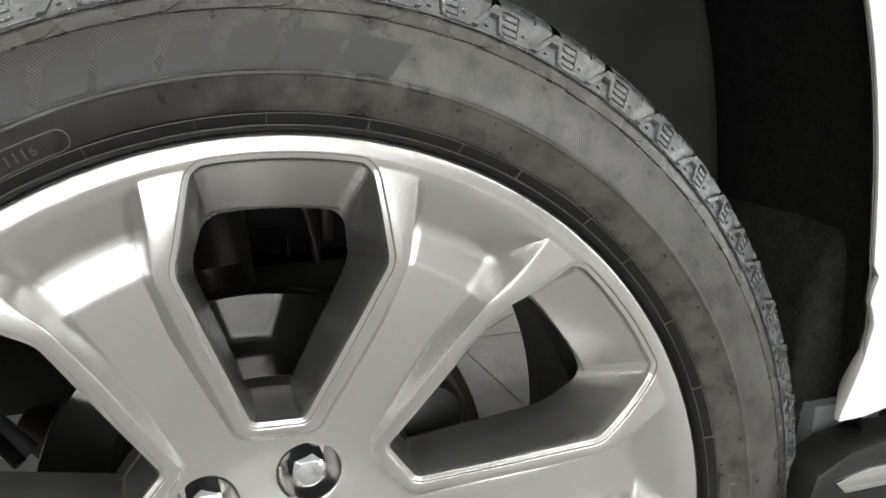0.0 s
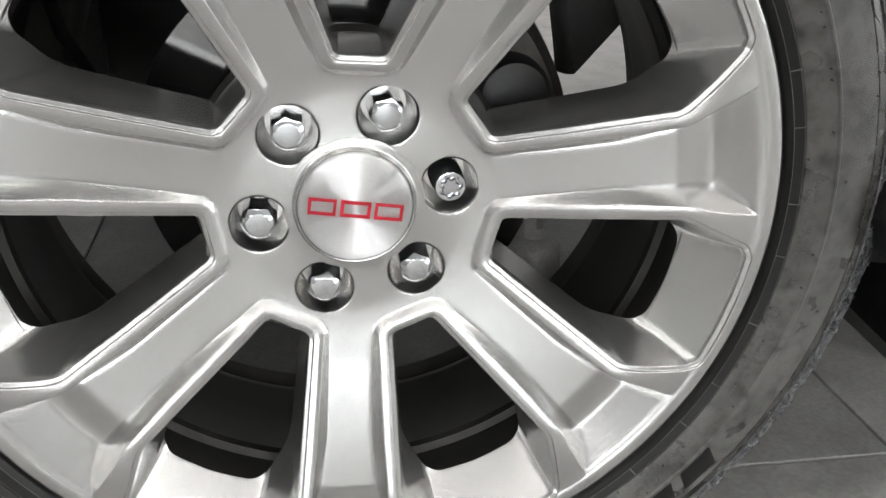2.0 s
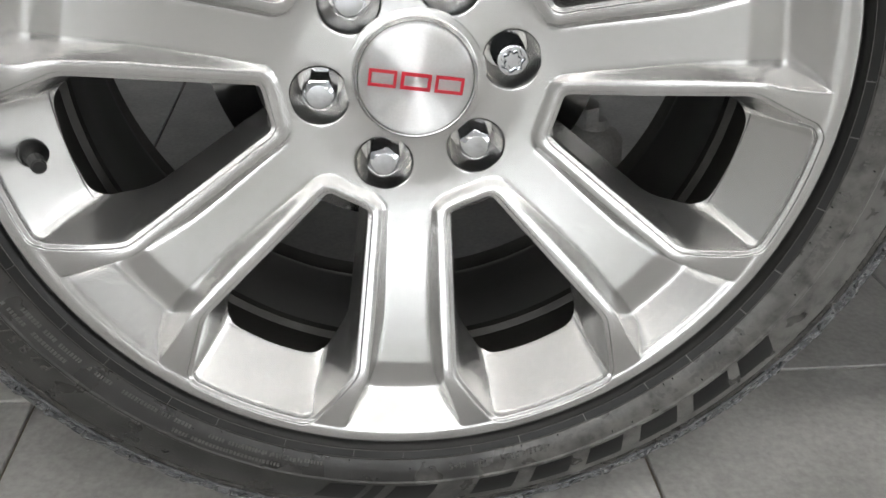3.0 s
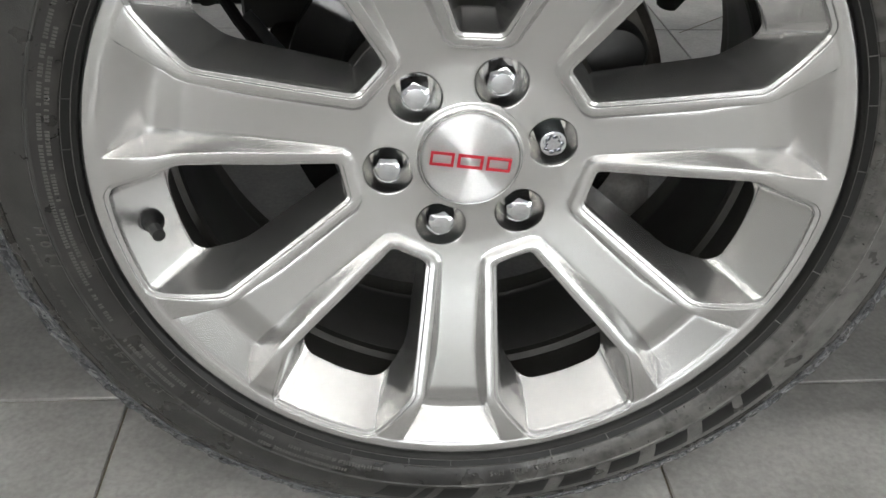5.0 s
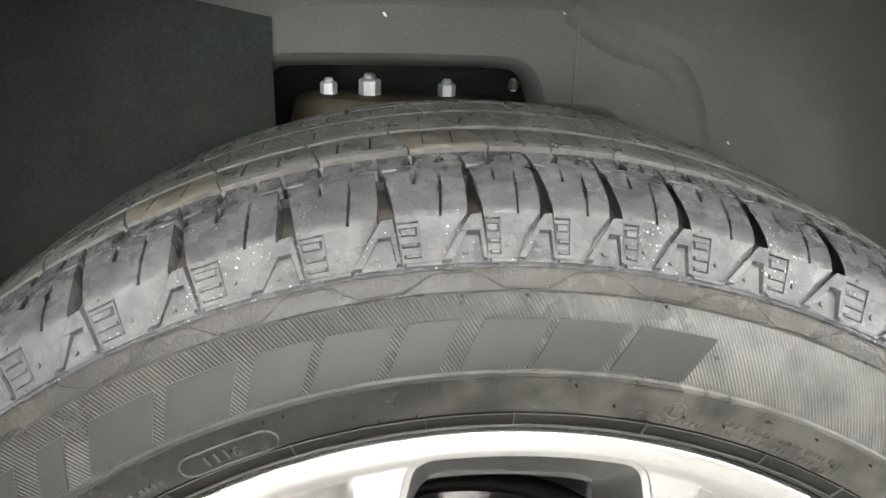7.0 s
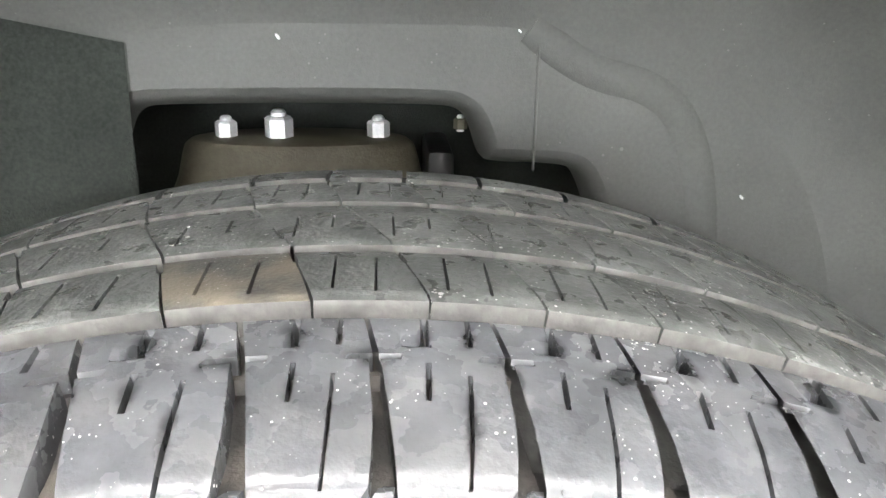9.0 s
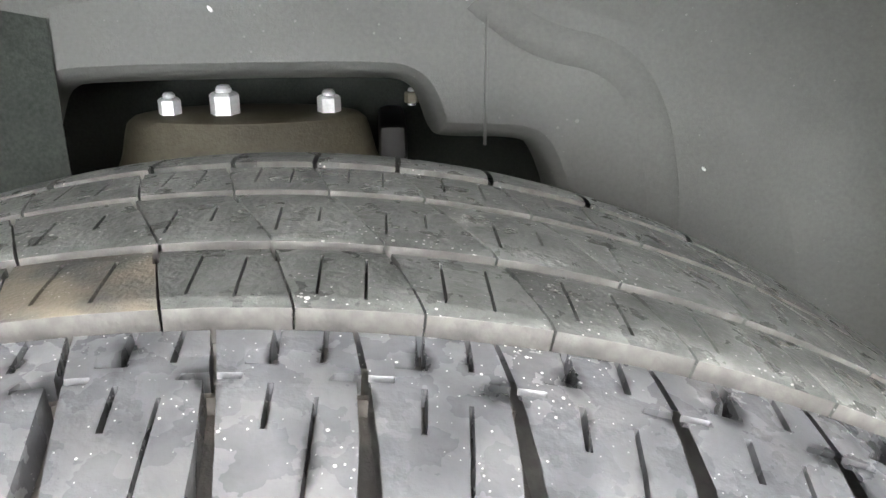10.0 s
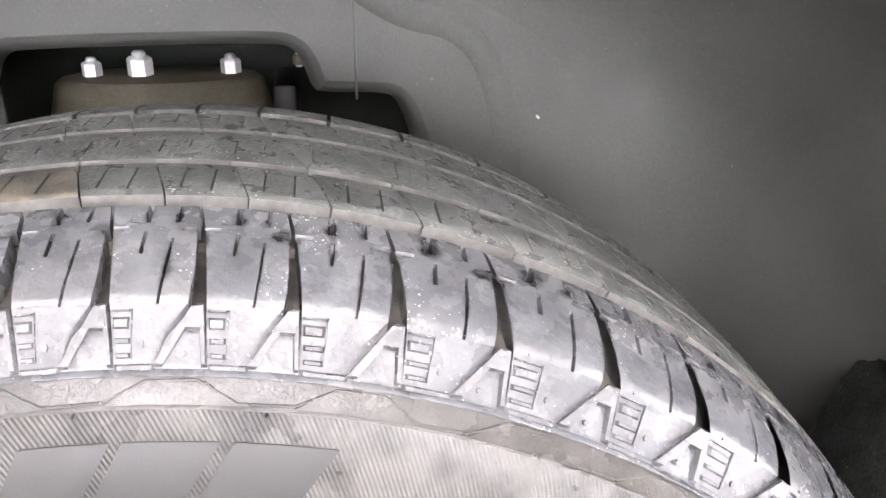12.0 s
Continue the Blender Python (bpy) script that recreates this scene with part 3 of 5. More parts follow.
# stepped edge: way in from the outline, depth under it
LEDGE_S = (0.0006, 0.0009, 0.0011, 0.0013, 0.0017, 0.0040, 0.0043, 0.0046, LEDGE)
LEDGE_Y = (0.00004, 0.0004, 0.0014, 0.0021, 0.0023, 0.0023, 0.0025, 0.0034, 0.0066)
FR = tuple(i / 12 for i in range(13))
for k in range(7):
    for side in (-1, 1):
        turn = PHI + k * 2 * HALF
        grid = []
        for r in ROWS_R:
            tw, e, st, rd = edge_angle(r), band_width(r), step_width(r), rounding(r)
            offs = [0.0, 0.0012, e * 0.5, e - 0.0025, e - 0.001, e] + [e + st * f for f in STEP_F[1:]]
            wide = (HALF - tw) * r
            offs += [offs[-1] + (wide - offs[-1]) * f for f in (0.2, 0.6, 1.0)]
            line = []
            for off in offs:
                t = tw + off / r - (rd * max(0.0, 1 - off / (0.012 if r > 0.2 else 0.0045))) / r
                line.append(add(chord(r, t), turn + side * t, surface(r, off, e, st)))
            grid.append(line)
        for i in range(len(ROWS_R) - 1):
            for j in range(len(offs) - 1):
                q = (grid[i][j], grid[i + 1][j], grid[i + 1][j + 1], grid[i][j + 1])
                faces.append(q if side > 0 else q[::-1])
        # between window axis and window edge, inside and outside the window
        for lo, hi in ((0, NI), (NM - 1, len(ROWS_R))):
            gw = []
            for i in range(lo, hi):
                r = ROWS_R[i]
                tw = edge_angle(r) - rounding(r) / r
                y = surface(r, 0.0, band_width(r), step_width(r))
                gw.append([add(chord(r, tw * f), turn + side * tw * f, y) for f in FR[:-1]] + [grid[i][0]])
            for i in range(len(gw) - 1):
                for j in range(len(FR) - 1):
                    q = (gw[i][j], gw[i + 1][j], gw[i + 1][j + 1], gw[i][j + 1])
                    faces.append(q if side > 0 else q[::-1])
            if lo == 0:
                inner_edge = gw[-1]
            else:
                outer_edge = gw[0]
        # stepped edge of the window, drawn in from its outline
        rim_line = inner_edge + [grid[i][0] for i in range(NI, NM)] + outer_edge[::-1][1:]
        flat = np.array([(verts[i][0], verts[i][2]) for i in rim_line])
        axis = np.array((math.sin(turn), math.cos(turn)))
        run = np.gradient(flat, axis=0)
        for n in range(1, len(flat) - 1):
            u, v = flat[n] - flat[n - 1], flat[n + 1] - flat[n]
            run[n] = u / max(np.linalg.norm(u), 1e-9) + v / max(np.linalg.norm(v), 1e-9)
        run /= np.linalg.norm(run, axis=1)[:, None]
        inward = np.stack((-run[:, 1], run[:, 0]), 1) * side
        inward[0], inward[-1] = axis, -axis
        prev = rim_line
        for dist, drop in zip(LEDGE_S, LEDGE_Y):
            cur = []
            for n, i0 in enumerate(rim_line):
                p = flat[n] + inward[n] * dist
                verts.append((p[0], verts[i0][1] + drop, p[1]))
                cur.append(len(verts) - 1)
            for j in range(len(cur) - 1):
                q = (prev[j], prev[j + 1], cur[j + 1], cur[j])
                faces.append(q if side > 0 else q[::-1])
            prev = cur
        # walls of the window, from its front edge back
        front_line = prev
        back_line = rear_line([verts[i] for i in front_line], turn, side)
        for f in (0.04, 0.25, 0.5, 0.75, 0.94, 1.0):
            cur = []
            for i0 in front_line:
                x, y, z = verts[i0]
                bx, by, bz = back_line[len(cur)]
                verts.append((x + (bx - x) * f, y + (by - y) * f, z + (bz - z) * f))
                cur.append(len(verts) - 1)
            for j in range(len(cur) - 1):
                q = (prev[j], prev[j + 1], cur[j + 1], cur[j])
                faces.append(q if side > 0 else q[::-1])
            prev = cur
# flange round the tyre bead
NL = 196
ring = [(0.2986, 0.0036), (0.2989, 0.0056), (0.2986, 0.0088), (0.2975, 0.013), (0.290, 0.017)]
base = len(verts)
for i in range(NL):
    for r, y in ring:
        add(r, TAU * i / NL, y)
for i in range(NL):
    for j in range(len(ring) - 1):
        a, b = base + i * len(ring) + j, base + ((i + 1) % NL) * len(ring) + j
        faces.append((a, a + 1, b + 1, b))
part("rim_face", mesh_of("rim_face", verts, faces, SILVER, 48, 2e-5), SILVER, wheel, "silver painted cast alloy face with seven flared spokes")

# hub disc with six lug holes
PSI = radians(19.04)
LUG = 0.06985
HUB_Y = 0.0515
HUB_R = [(0.0475, 0.0514), (0.0530, 0.0519), (0.0600, 0.0523), (0.0700, 0.0525), (0.0790, 0.0526), (0.0950, 0.0526)]


def hub_y(r):
    return min(soft(r, [p[0] for p in HUB_R], [p[1] for p in HUB_R], 0.003), face_y(r) + 0.00006)


hub_v, hub_f = [], []
for i in range(6):
    a = PSI + i * TAU / 6
    ring0, ring1 = [], []
    for n in range(72):
        b = TAU * (n + 0.5) / 72
        d = np.array((math.sin(b), math.cos(b)))
        c = np.array((0.0, LUG))
        lo, hi = 0.0, 0.08
        for _ in range(40):
            mid = (lo + hi) / 2
            p = c + d * mid
            r, t = np.hypot(*p), abs(math.atan2(p[0], p[1]))
            lo, hi = (mid, hi) if 0.0475 < r < 0.0922 and t < TAU / 12 else (lo, mid)
        ring0.append(c + d * 0.0214)
        ring1.append(c + d * hi)
    start = len(hub_v)
    for f in (0.0, 0.03, 0.08, 0.18, 0.32, 0.5, 0.7, 0.86, 1.0):
        for p, q in zip(ring0, ring1):
            v = p * (1 - f) + q * f
            r = float(np.hypot(*v))
            hub_v.append((v[0] * math.cos(a) + v[1] * math.sin(a), hub_y(r) + 0.0009 * max(0.0, 1 - f / 0.08) ** 2, -v[0] * math.sin(a) + v[1] * math.cos(a)))
    for j in range(8):
        for n in range(72):
            p, q = start + j * 72 + n, start + j * 72 + (n + 1) % 72
            hub_f.append((p, q, q + 72, p + 72))
part("hub_plate", mesh_of("hub_plate", hub_v, hub_f, SILVER, 40, 2e-5), SILVER, wheel)
hole = None
for i in range(6):
    a = PSI + i * TAU / 6
    at = Matrix.Translation((LUG * math.sin(a), 0, LUG * math.cos(a)))
    if hole is None:
        hole = part("lug_well", lathe([(0.0216, HUB_Y + 0.0002), (0.0208, HUB_Y + 0.0016), (0.0204, HUB_Y + 0.004), (0.0188, 0.078), (0.0166, 0.086), (0.0, 0.0865)], 48), MACHINED, wheel, "bare machined well round a nut", at=at)
    else:
        part("lug_well", hole.data, MACHINED, wheel, at=at)
part("hub_collar", lathe([(0.0506, 0.0521), (0.0498, 0.05155), (0.0478, 0.05135), (0.0462, 0.0512), (0.0450, 0.0509), (0.0441, 0.0500), (0.0435, 0.0488), (0.0431, 0.0474), (0.0425, 0.0466), (0.0418, 0.0468), (0.0414, 0.053)], 96), SILVER, wheel)
part("hub_back", lathe([(0.0, 0.104), (0.118, 0.104), (0.120, 0.098), (0.116, 0.090), (0.093, 0.088)], 84), BARREL, wheel)
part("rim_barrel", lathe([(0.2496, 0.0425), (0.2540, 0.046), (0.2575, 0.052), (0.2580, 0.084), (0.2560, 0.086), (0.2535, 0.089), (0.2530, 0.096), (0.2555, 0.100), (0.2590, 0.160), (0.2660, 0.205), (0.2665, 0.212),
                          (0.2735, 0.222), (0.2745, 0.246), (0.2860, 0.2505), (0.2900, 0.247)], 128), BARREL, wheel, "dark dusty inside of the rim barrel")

# bounce from the floor is put into this edge as a paler grey
part("inner_flange", lathe([(0.2734, 0.2235), (0.2728, 0.2255), (0.2736, 0.2485), (0.2850, 0.2512)], 128), FLANGE_LIT, wheel, "inner edge of the rim, paler grey for floor bounce")


# ---- wheel: centre cap, nuts, valve ----
cap = part("center_cap", lathe([(0.0, 0.0440), (0.034, 0.0442), (0.0392, 0.0447), (0.0404, 0.0456), (0.0410, 0.0475), (0.0412, 0.054)], 96), CAP, wheel, "brushed round metal centre cap", 40)

def nut_mesh():
    """Hexagon with a chamfered end: the chamfer's cone cuts the flats in shallow arcs."""
    bm = bmesh.new()
    n = 48
    lines = []
    for y0, tip in ((0.088, False), (0.0600, False), (None, True), (0.0508, 0.0098), (0.0500, 0.0086), (0.0498, 0.0074)):
        line = []
        for i in range(n):
            a = TAU * i / n
            h = 0.0112 / math.cos((a % (TAU / 6)) - TAU / 12)
            h = min(h, 0.01265)
            if tip is True:
                r, y = h, 0.0508 + (h - 0.0098) * 0.95
            elif tip:
                r, y = tip, y0
            else:
                r, y = h * (1.04 if y0 > 0.07 else 1.0), y0
            line.append(bm.verts.new((r * math.sin(a), y, r * math.cos(a))))
        lines.append(line)
    for p, q in zip(lines, lines[1:]):
        for i in range(n):
            bm.faces.new((p[i], p[(i + 1) % n], q[(i + 1) % n], q[i]))
    bm.faces.new(lines[-1])
    bmesh.ops.recalc_face_normals(bm, faces=bm.faces)
    return bm


def lock_mesh():
    """Round nut whose end carries a wavy groove for its key."""
    bm = bmesh.new()
    n = 72
    wave = lambda i, r: r + 0.0009 * math.cos(7 * TAU * i / n)
    secs = [(0.0125, 0.088, 0), (0.0125, 0.070, 0), (0.0114, 0.068, 0), (0.0114, 0.0512, 0), (0.0108, 0.0501, 0), (0.0100, 0.0498, 0), (0.0084, 0.0498, 1), (0.0081, 0.0504, 1), (0.0080, 0.0535, 1),
            (0.0058, 0.0535, 1), (0.0057, 0.0506, 1), (0.0052, 0.0500, 1), (0.0030, 0.0500, 0)]
    lines = []
    for r, y, w in secs:
        lines.append([bm.verts.new(((wave(i, r) if w else r) * math.sin(TAU * i / n), y, (wave(i, r) if w else r) * math.cos(TAU * i / n))) for i in range(n)])
    for p, q in zip(lines, lines[1:]):
        for i in range(n):
            bm.faces.new((p[i], p[(i + 1) % n], q[(i + 1) % n], q[i]))
    bm.faces.new(lines[-1])
    bmesh.ops.recalc_face_normals(bm, faces=bm.faces)
    return bm


nut = None
for i in range(6):
    a = PSI + i * TAU / 6
    m = Matrix.Translation((LUG * math.sin(a), 0, LUG * math.cos(a))) @ Matrix.Rotation(0.35 * i + 0.2, 4, "Y")
    if i == 1:
        part("lug_nut", lock_mesh(), CHROME, wheel, "round chrome locking nut with splined socket", 40, m)
    elif nut is None:
        nut = part("lug_nut", nut_mesh(), CHROME, wheel, "chrome hexagonal lug nut", 12, m)
    else:
        part("lug_nut", nut.data, CHROME, wheel, "chrome hexagonal lug nut", at=m)

# ---- tyre ----
SIDE = [(0.2935, 0.0140), (0.2985, 0.0090), (0.2998, 0.0040), (0.3010, 0.0012), (0.3035, -0.0006), (0.3090, -0.0032), (0.3106, -0.0036), (0.3112, -0.0048), (0.3150, -0.0070), (0.3230, -0.0092),
        (0.3300, -0.0106), (0.3312, -0.0116), (0.3327, -0.0116), (0.3337, -0.0106), (0.3400, -0.0098), (0.3490, -0.0078), (0.3580, -0.0048), (0.3642, -0.0022), (0.3650, -0.0012), (0.3702, 0.0006), (0.3740, 0.0024)]
SR, SY = [p[0] for p in SIDE], [p[1] for p in SIDE]
WIDE = 0.2795           # width of the tread from shoulder to shoulder
back = [(r, WIDE - y - interp(r, (0.2935, 0.36), (0.0135, 0.0))) for r, y in SIDE[::-1]]
FOOT = -HUB + 0.0006


def flatten_foot(me, m=None):
    """Presses the tyre flat where it stands on the floor."""
    m = m or Matrix()
    inv = m.inverted()
    for v in me.vertices:
        p = m @ v.co
        if p.z < FOOT:
            p.z = FOOT
            v.co = inv @ p
    return me


BED_Y = [0.0040, 0.0313, 0.0610, 0.1118, WIDE / 2]
BED_R = [0.3740, 0.3868, 0.3985, 0.4020, 0.4032]
BED_Y += [WIDE - y for y in BED_Y[-2::-1]]
BED_R += BED_R[-2::-1]
bed = list(zip(BED_R, BED_Y))
tyre = part("tyre", lathe(SIDE + [(r - 0.0012, y) for r, y in bed[1:-1]] + back, 240), RUBBER, wheel, "black rubber tyre sidewall with moulded lettering bars", 22)
tyre.data.materials.append(STAINED)
tyre.data.materials.append(UNDER)
for f in tyre.data.polygons:
    rr = math.hypot(f.center.x, f.center.z)
    if rr < 0.3305 and f.center.y < 0.1:
        f.material_index = 1
    elif 0.3644 < rr < 0.3765 and f.center.y < 0.1:
        f.material_index = 2
flatten_foot(tyre.data)
flatten_foot(part("groove_floor", lathe(bed[1:-1], 240), GROOVE, tyre, "dusty floor of the tread grooves").data)

CROWN_Y = [0.0030, 0.0119, 0.0148, 0.0198, 0.0287, 0.0432, 0.0588, 0.0850, WIDE / 2]
CROWN_R = [0.3752, 0.3920, 0.3946, 0.3975, 0.4010, 0.4052, 0.4078, 0.4100, 0.4117]
CROWN_Y += [WIDE - y for y in CROWN_Y[-2::-1]]
CROWN_R += CROWN_R[-2::-1]


def crown(y):
    return interp(y, CROWN_Y, CROWN_R)


# the pitches of the tread, in degrees, clockwise from the first groove
START = -27.6
SEEN = [6.85, 6.75, 6.0, 5.3, 4.25, 4.3, 4.4, 5.15, 5.65, 6.45, 6.3]
CYCLE = [6.85, 6.1, 5.2, 4.3, 4.3, 5.2, 5.65, 6.45]
PITCHES = SEEN + CYCLE * 6 + [6.85, 6.1, 5.3, 4.4, 5.2, 6.45]
GROOVES = [START]
for pitch in PITCHES[:-1]:
    GROOVES.append(GROOVES[-1] + pitch)
PITCHES[-1] = START + 360 - GROOVES[-1]

SHOULDER, RIB, CENTRE = (0.0033, 0.0641), (0.0742, 0.1086), (0.1144, 0.1583)
INNER_RIB, FAR_SHOULDER = (0.1643, 0.1967), (0.2098, 0.2759)


def skew(y):
    """How far the cross cuts stray from their groove, in degrees, along the width of the tread."""
    return interp(y, (0.003, 0.0116, 0.0277, 0.0464, 0.0641, 0.0646, 0.0742, 0.1086, 0.1091, 0.1144, 0.1583, 0.1588, 0.1643, 0.1967, 0.1978, 0.2748),
                  (0.85, 0.58, 0.34, 0.0, -0.42, 1.8, 1.8, 0.60, 0.55, 0.50, -2.05, -2.0, -2.0, -3.0, -3.0, -2.6))


def groove_side(y):
    """Where the wide cross groove of a shoulder block begins, as a share of its pitch."""
    return interp(y, (0.003, 0.0078, 0.0136, 0.0193, 0.0277, 0.038, 0.0458, 0.0474, 0.0641), (0.58, 0.680, 0.845, 0.865, 0.885, 0.90, 0.915, 0.955, 0.965))


def lines_of(breaks, lo, hi, gap, fill):
    """Grid lines with a close pair at each break and even lines between."""
    out = {lo, hi}
    for b in breaks:
        out |= {max(lo, b - gap), min(hi, b + gap)}
    out = sorted(out)
    full = []
    for p, q in zip(out, out[1:]):
        n = max(1, int((q - p) / fill))
        full += [p + (q - p) * i / n for i in range(n)]
    return full + [hi]


def cut_angle(pitch, u, y, mid):
    """Angle of a point of a block: its ends follow the slant of the cuts, its slits run straight across."""
    keep = interp(u, (0.0, 0.04, 0.28, 0.70, 0.90, 1.0), (1, 1, 0, 0, 1, 1))
    return radians(pitch * u + skew(mid) + (skew(y) - skew(mid)) * keep)


SPLIT = 0.80           # share of the grid that carries the shoulder block, the rest carries its groove


def shoulder_u(u, y):
    g = groove_side(y)
    return u / SPLIT * g if u < SPLIT else g + (u - SPLIT) / (1 - SPLIT) * (1 - g)


def side_point(pitch, u, v, up):
    """A point on the moulded side of a shoulder block: v is 0 at the rim line and 1 at the block's edge."""
    y = 0.0036 + 0.0100 * v
    r = crown(y) - 0.0006 + up * 0.48
    t = cut_angle(pitch, u, y, 0.0464)
    return r * math.sin(t), y - up * 0.87, r * math.cos(t)


def side_plate(pitch, corners, lift):
    """A raised plate with bevelled edges on the side of a shoulder block, from its four corners (u, v)."""
    c = [np.array(p, float) for p in corners]
    mid = sum(c) / 4
    verts = [side_point(pitch, *(p + (p - mid) * 0.05), -0.0003) for p in c]
    for p in c:
        d = mid - p
        verts.append(side_point(pitch, p[0] + math.copysign(min(abs(d[0]) * 0.5, 0.016), d[0]), p[1] + math.copysign(min(abs(d[1]) * 0.5, 0.035), d[1]), lift))
    return verts, [(4, 5, 6, 7)] + [(k, (k + 1) % 4, 4 + (k + 1) % 4, 4 + k) for k in range(4)]


PLATES = [(((0.885, 1.00), (0.935, 1.00), (0.690, 0.02), (0.590, 0.02)), 0.0019), (((0.905, 1.02), (0.985, 1.02), (0.985, 0.02), (0.915, 0.02)), 0.0019),
          (((0.885, 1.00), (0.960, 1.00), (0.960, 0.56), (0.770, 0.56)), 0.0017),
          (((0.020, 0.88), (0.350, 0.88), (0.350, 0.82), (0.020, 0.82)), 0.0010), (((0.020, 0.74), (0.330, 0.74), (0.330, 0.56), (0.020, 0.56)), 0.0010),
          (((0.020, 0.44), (0.350, 0.44), (0.350, 0.34), (0.020, 0.34)), 0.0012), (((0.020, 0.22), (0.350, 0.22), (0.350, 0.13), (0.020, 0.13)), 0.0010),
          (((0.350, 0.88), (0.368, 0.88), (0.368, 0.13), (0.350, 0.13)), 0.0008), (((0.005, 0.06), (0.600, 0.06), (0.600, -0.06), (0.005, -0.06)), 0.0014)]


def side_dot(pitch, u, v, size=0.0009):
    ring = []
    for up in (-0.0002, 0.0011):
        ring.append([side_point(pitch, u + size * math.cos(TAU * k / 6) / (radians(pitch) * 0.385), v + size * math.sin(TAU * k / 6) / 0.0188, up) for k in range(6)])
    return ring[0] + ring[1], [(k, (k + 1) % 6, 6 + (k + 1) % 6, 6 + k) for k in range(6)] + [tuple(range(6, 12))]


def tread_piece(name, span, ybreaks, ubreaks, depth, mats, pitch, mid, warp=None):
    """One pitch of a tread rib: a slanted grid on the crown, cut by depth(u, y), with walls down to the grooves beside it."""
    y0, y1 = span
    ys = lines_of(ybreaks, y0, y1, 0.00016, 0.0032)
    us = lines_of(ubreaks, 0.0, 1.0, 0.004, 0.11)
    verts, faces, idx, cells = [], [], [], []
    ys2 = [(y0, True)] + [(y, False) for y in ys] + [(y1, True)]
    for i, (y, low) in enumerate(ys2):
        for u in us:
            d = depth(u, min(max(y, y0 + 1e-6), y1 - 1e-6))
            r = crown(y) - d
            if i in (1, len(ys2) - 2):
                r -= 0.0007
            if low:
                r = min(interp(y, BED_Y, BED_R), r)
            a = cut_angle(pitch, warp(u, y) if warp else u, y, mid)
            verts.append((r * math.sin(a), y, r * math.cos(a)))
            cells.append((u, y, 0.0))
    n = len(us)
    for i in range(len(ys2) - 1):
        for j in range(n - 1):
            q = (i * n + j, i * n + j + 1, (i + 1) * n + j + 1, (i + 1) * n + j)
            faces.append(q)
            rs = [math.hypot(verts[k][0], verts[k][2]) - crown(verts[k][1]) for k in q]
            # deep floors take the dark material: shade of cuts and grooves in colour
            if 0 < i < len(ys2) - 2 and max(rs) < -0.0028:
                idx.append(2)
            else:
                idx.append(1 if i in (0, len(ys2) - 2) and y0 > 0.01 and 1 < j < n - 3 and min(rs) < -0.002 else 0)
    me = mesh_of(name, verts, faces, None, 38, 0.0, mats, idx)
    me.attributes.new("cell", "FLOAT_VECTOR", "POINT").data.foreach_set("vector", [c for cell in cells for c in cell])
    return me


def shoulder_depth(u, y):
    if u > SPLIT and y < 0.0457:        # cross groove, running out over the side of the block
        return interp(y, (0.0040, 0.0056, 0.0112, 0.0162, 0.0225, 0.0298), (0.0004, 0.0018, 0.0026, 0.0042, 0.0068, 0.0082))
    if y < 0.0135:                      # moulded side of the block
        return 0.0004
    if y < 0.0457:
        if abs(u - 0.315) < 0.016 and 0.0328 < y < 0.0443:
            return 0.004
        if abs(u - 0.585) < 0.011 and 0.0069 < y < 0.0406:
            return 0.004
    elif y < 0.0476:
        return 0.0045 if u > 0.64 else 0.0014 if u < 0.14 else 0.0
    else:
        if u > SPLIT:
            return 0.0062
        if abs(u - 0.285) < interp(y, (0.0505, 0.0628), (0.030, 0.018)) and 0.0505 < y < 0.0628:
            return 0.005
        if abs(u - 0.572) < 0.016 and 0.0514 < y < 0.0628:
            return 0.004
    return 0.0


def rib_depth(span, near, far):
    a, b = span

    def depth(u, y):
        v = (y - a) / (b - a)
        if min(u, 1 - u) < (0.012 if v < 0.30 else 0.008 if v < 0.72 else 0.022):
            return 0.0055 if v < 0.30 or v > 0.72 else 0.0035
        if abs(u - 0.30) < 0.010 and near[0] < v < near[1]:
            return 0.0035
        if abs(u - 0.675) < 0.010 and far[0] < v < far[1]:
            return 0.0035
        return 0.0
    return depth


def far_depth(u, y):
    return 0.003 if u > 0.94 else 0.0


CUTS = [0.0, 1.0, 0.008, 0.992, 0.012, 0.988, 0.022, 0.978, 0.290, 0.310, 0.665, 0.685]
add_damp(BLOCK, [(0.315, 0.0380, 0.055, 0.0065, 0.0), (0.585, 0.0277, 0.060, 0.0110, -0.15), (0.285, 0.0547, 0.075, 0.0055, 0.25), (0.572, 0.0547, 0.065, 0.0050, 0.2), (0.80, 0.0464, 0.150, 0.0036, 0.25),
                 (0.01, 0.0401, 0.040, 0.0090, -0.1)])


